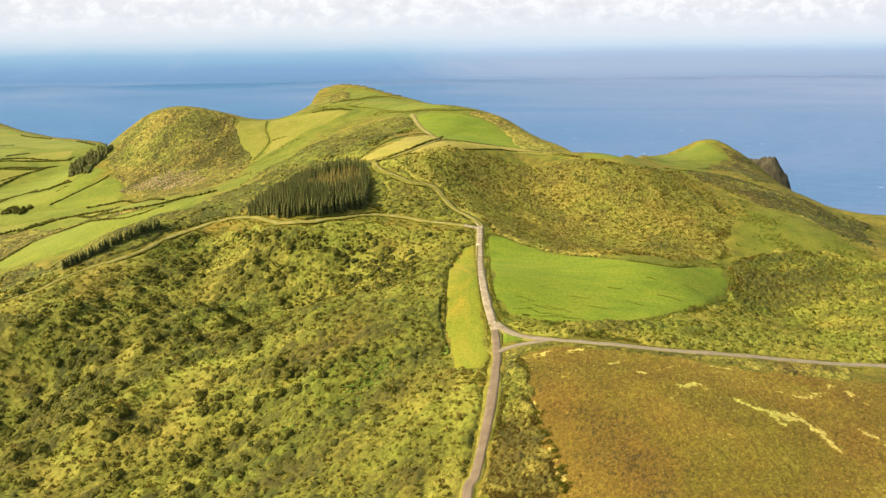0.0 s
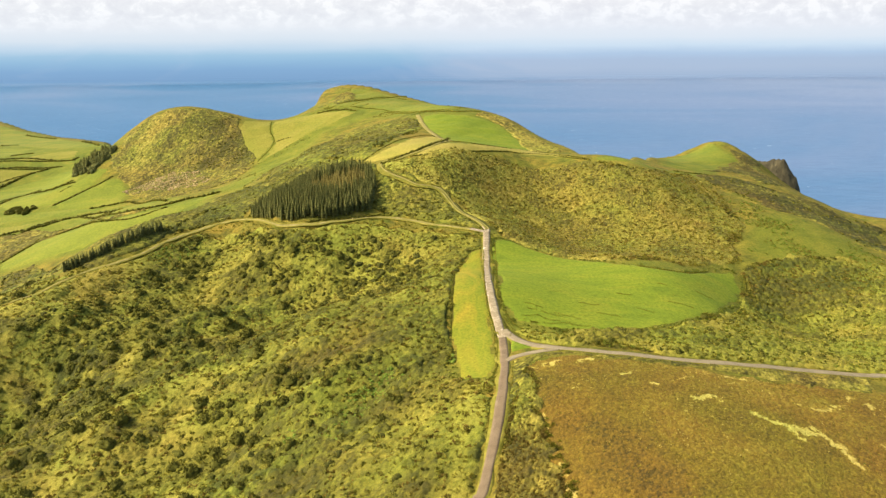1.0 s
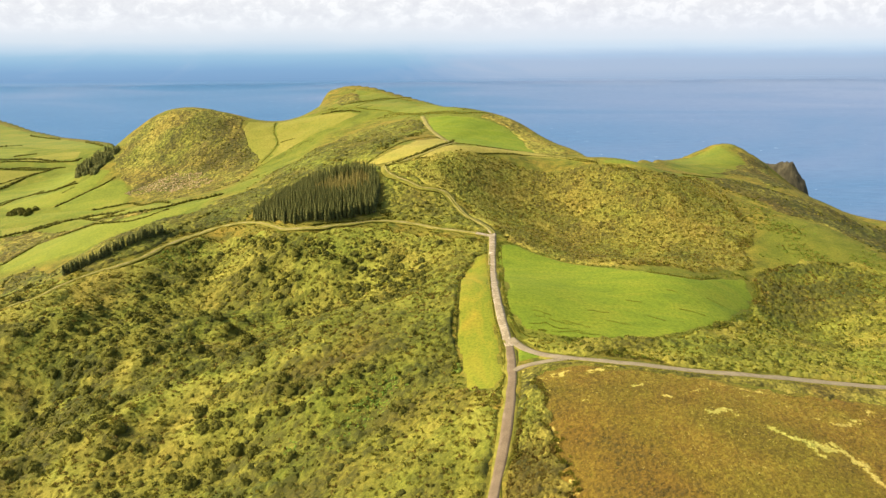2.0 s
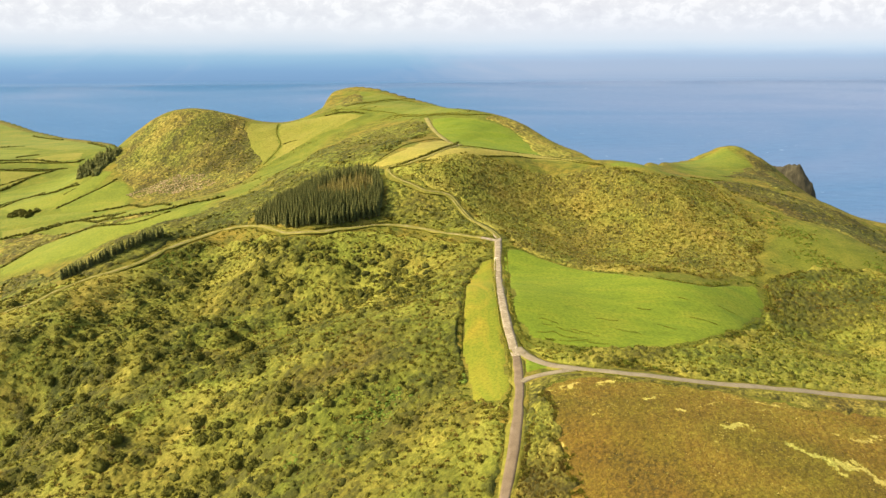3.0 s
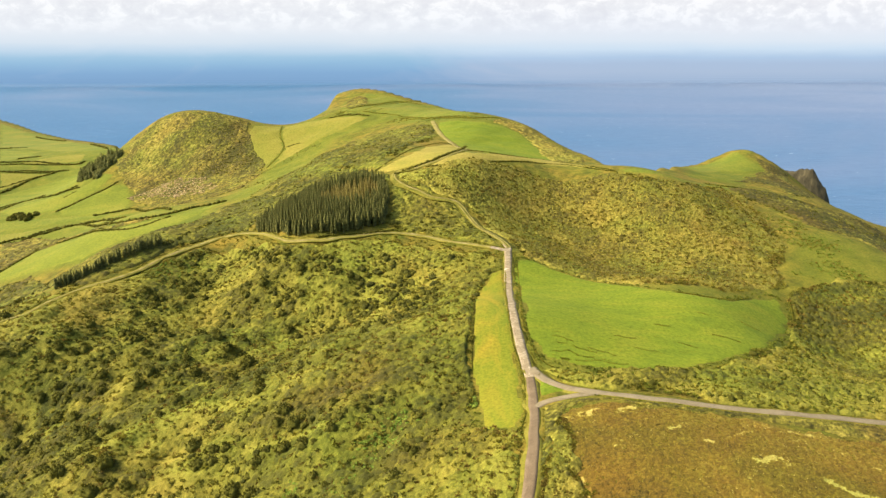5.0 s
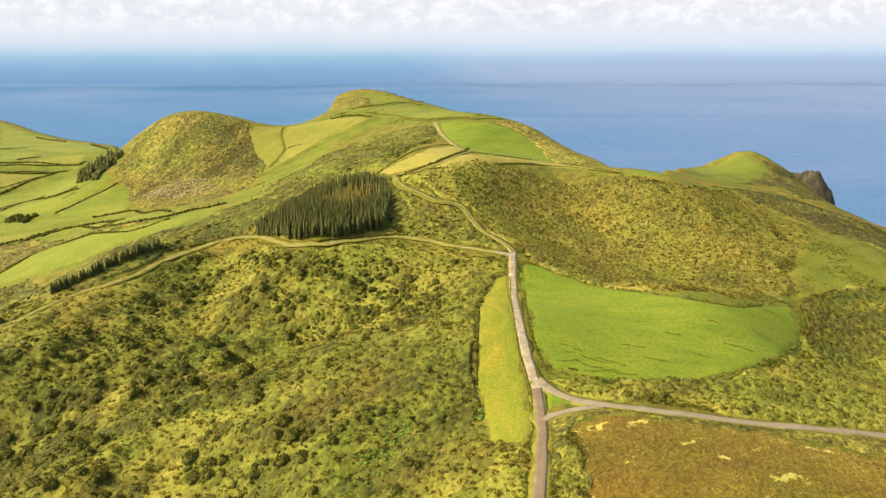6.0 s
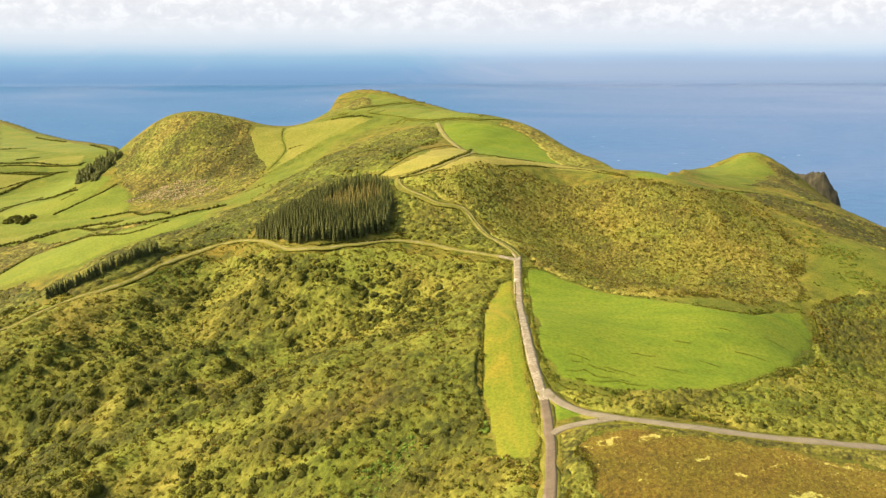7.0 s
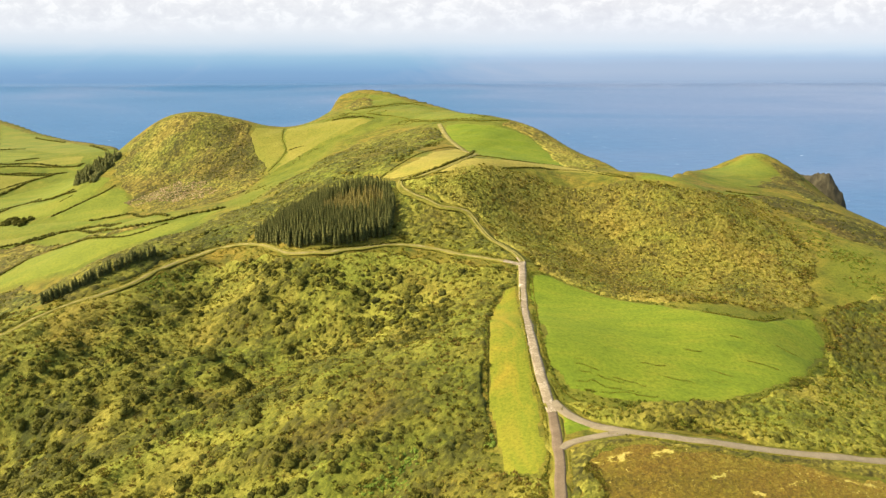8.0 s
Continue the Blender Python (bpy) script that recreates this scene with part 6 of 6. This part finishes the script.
def conifer(x, y, h, k, group, label, brown=False, girth=1.0):
    ob = new("conifer")
    ob.matrix_world = Matrix.Translation((x, y, float(height(x, y)) - 0.2)) @ Matrix.Rotation(k * 2.1, 4, "Z") @ Matrix.Diagonal((h * girth, h * girth, h, 1))
    c, t = (BROWNS if brown else CONIFERS)[k % 4]
    new("crown", c).parent = ob
    new("trunk", t).parent = ob
    return tagged(ob, label, "conifer", group)


G = ZONES["grove"]
gp = np.array(G)
(gx0, gy0), (gx1, gy1) = gp.min(0), gp.max(0)
YOUNG = ZONES["clearing"]
spots = []
for gx in np.arange(gx0, gx1, 1.7):
    for gy in np.arange(gy0 - 4, gy1 + 4, 1.8):
        x, y = gx + rng.uniform(-0.6, 0.6), gy + rng.uniform(-0.6, 0.6)
        if any(inside(np.array([x]), np.array([y + e]), G)[0] for e in (-3, 0, 3)):
            rim = float(dist(np.array([x]), np.array([y]), G + G[:1])[0])
            young = bool(inside(np.array([x]), np.array([y]), YOUNG)[0])
            if not (young and rng.rand() < 0.3):
                spots.append((rim, x, y, young))
spots.sort(key=lambda q: (q[0] > 3, q[2]))
inner = {True: [[], [], 0], False: [[], [], 0]}
for k, (rim, x, y, young) in enumerate(spots):
    brown = young
    h = (6.4 + 3.4 * (x - gx0) / (gx1 - gx0)) * (rng.uniform(0.55, 0.78) if young else rng.uniform(0.76, 1.0))
    if k < 150:
        conifer(x, y, h, k, "plantation of conifers", "browned conifer inside the dense plantation" if brown else "tall dark green conifer in the dense plantation", brown, 1.4)
    else:
        me = CONIFERS[k % 4][0]
        v = np.empty(len(me.vertices) * 3, np.float32)
        me.vertices.foreach_get("co", v)
        f = np.empty(len(me.polygons) * 3, np.int32)
        me.polygons.foreach_get("vertices", f)
        heap = inner[brown]
        heap[0].append(v.reshape(-1, 3) * h + np.array([x, y, float(height(x, y)) - 0.2]))
        heap[1].append(f.reshape(-1, 3) + heap[2])
        heap[2] += len(me.vertices)
for brown, nm, mat, text in ((True, "browned_young_conifers", M_CONIFER_BROWN, "browned young conifers in the plantation clearing"), (False, "plantation_heart", M_CONIFER, "dense dark conifer crowns in the heart of the plantation")):
    me = np_mesh(nm, np.vstack(inner[brown][0]), np.vstack(inner[brown][1]))
    me.materials.append(mat)
    tagged(new(nm, me), text, "conifers", kind="stuff")
row = spline(ZONES["tree_row"], 0.62)
for j, (x, y) in enumerate(row):
    conifer(x + rng.uniform(-0.8, 0.8), y + rng.uniform(-0.8, 0.8), rng.uniform(4.6, 6.4), j, "row of conifers", "narrow dark conifer in a shelter row beside the track", girth=1.5)
for j, (x, y) in enumerate(sample(ZONES["far_wood"], 90)):
    conifer(x, y, rng.uniform(7, 11), j, "far wood of conifers", "dark conifer in a small wood below the round hill", girth=1.5)
P = sample(ZONES["far_wood"], 420)
scatter("wood_crowns", MOUNDS, P, rng.uniform(2.2, 3.8, len(P)), M_CONIFER, "dense dark tree crowns of the far wood", "trees", tall=(1.2, 1.9))
P = sample(ZONES["clearing"], 420)
scatter("clearing_scrub", BUSH_LOW, P, rng.uniform(0.8, 1.6, len(P)), M_YELLOW, "yellow-brown undergrowth in the plantation clearing", "scrub")
P = sample(ZONES["hollow_trees"][:1] + [(a, b_ + 10) for a, b_ in ZONES["hollow_trees"]] + ZONES["hollow_trees"][::-1], 30)
for k, (x, y) in enumerate(P[:26]):
    shrub(x, y, rng.uniform(2.0, 3.6), k)


# sea crag at the end of the spur
u = np.linspace(-30, 30, 61)
v = np.linspace(-14, 14, 29)
U, W = np.meshgrid(u, v)
top = np.interp(U, [-30, -22, -14, -2, 4, 12, 18, 24, 30], [62, 69, 68.5, 72.5, 71.5, 60, 52, 36, 0])
zz = top - (np.abs(W) / 14) ** 1.6 * 34 + 1.3 * vnoise(U * 3, W * 3, 11) + 0.8 * vnoise(U * 3 + 50, W * 3, 4)
ca, sa = math.cos(-0.42), math.sin(-0.42)
X, Y = 355.5 + U * ca - W * sa, 738 + U * sa + W * ca
i = np.arange(X.size).reshape(X.shape)
q = np.stack([i[:-1, :-1], i[:-1, 1:], i[1:, 1:], i[1:, :-1]], -1).reshape(-1, 4)
me = np_mesh("crag", np.stack([X, Y, zz], -1).reshape(-1, 3), q)
me.materials.append(M_ROCK)
tagged(new("crag", me), "dark jagged rock crag above the sea", "rock")

# low dark headland farther along the coast
U, W = np.meshgrid(np.linspace(0, 260, 66), np.linspace(-22, 22, 23))
top = np.interp(U, [0, 12, 30, 60, 120, 200, 260], [-3, 6, 17, 26, 40, 48, 30])
zz = top - (np.abs(W) / 22) ** 1.7 * (top + 6) + 1.5 * vnoise(U, W, 7) + 0.8 * vnoise(U + 30, W, 3)
ca, sa = math.cos(-0.5), math.sin(-0.5)
X, Y = 455 + U * ca - W * sa, 722 + U * sa + W * ca
i = np.arange(X.size).reshape(X.shape)
q = np.stack([i[:-1, :-1], i[:-1, 1:], i[1:, 1:], i[1:, :-1]], -1).reshape(-1, 4)
me = np_mesh("headland", np.stack([X, Y, zz], -1).reshape(-1, 3), q)
me.materials.append(M_ROCK)
tagged(new("headland", me), "low dark rocky headland farther along the coast", "rock")
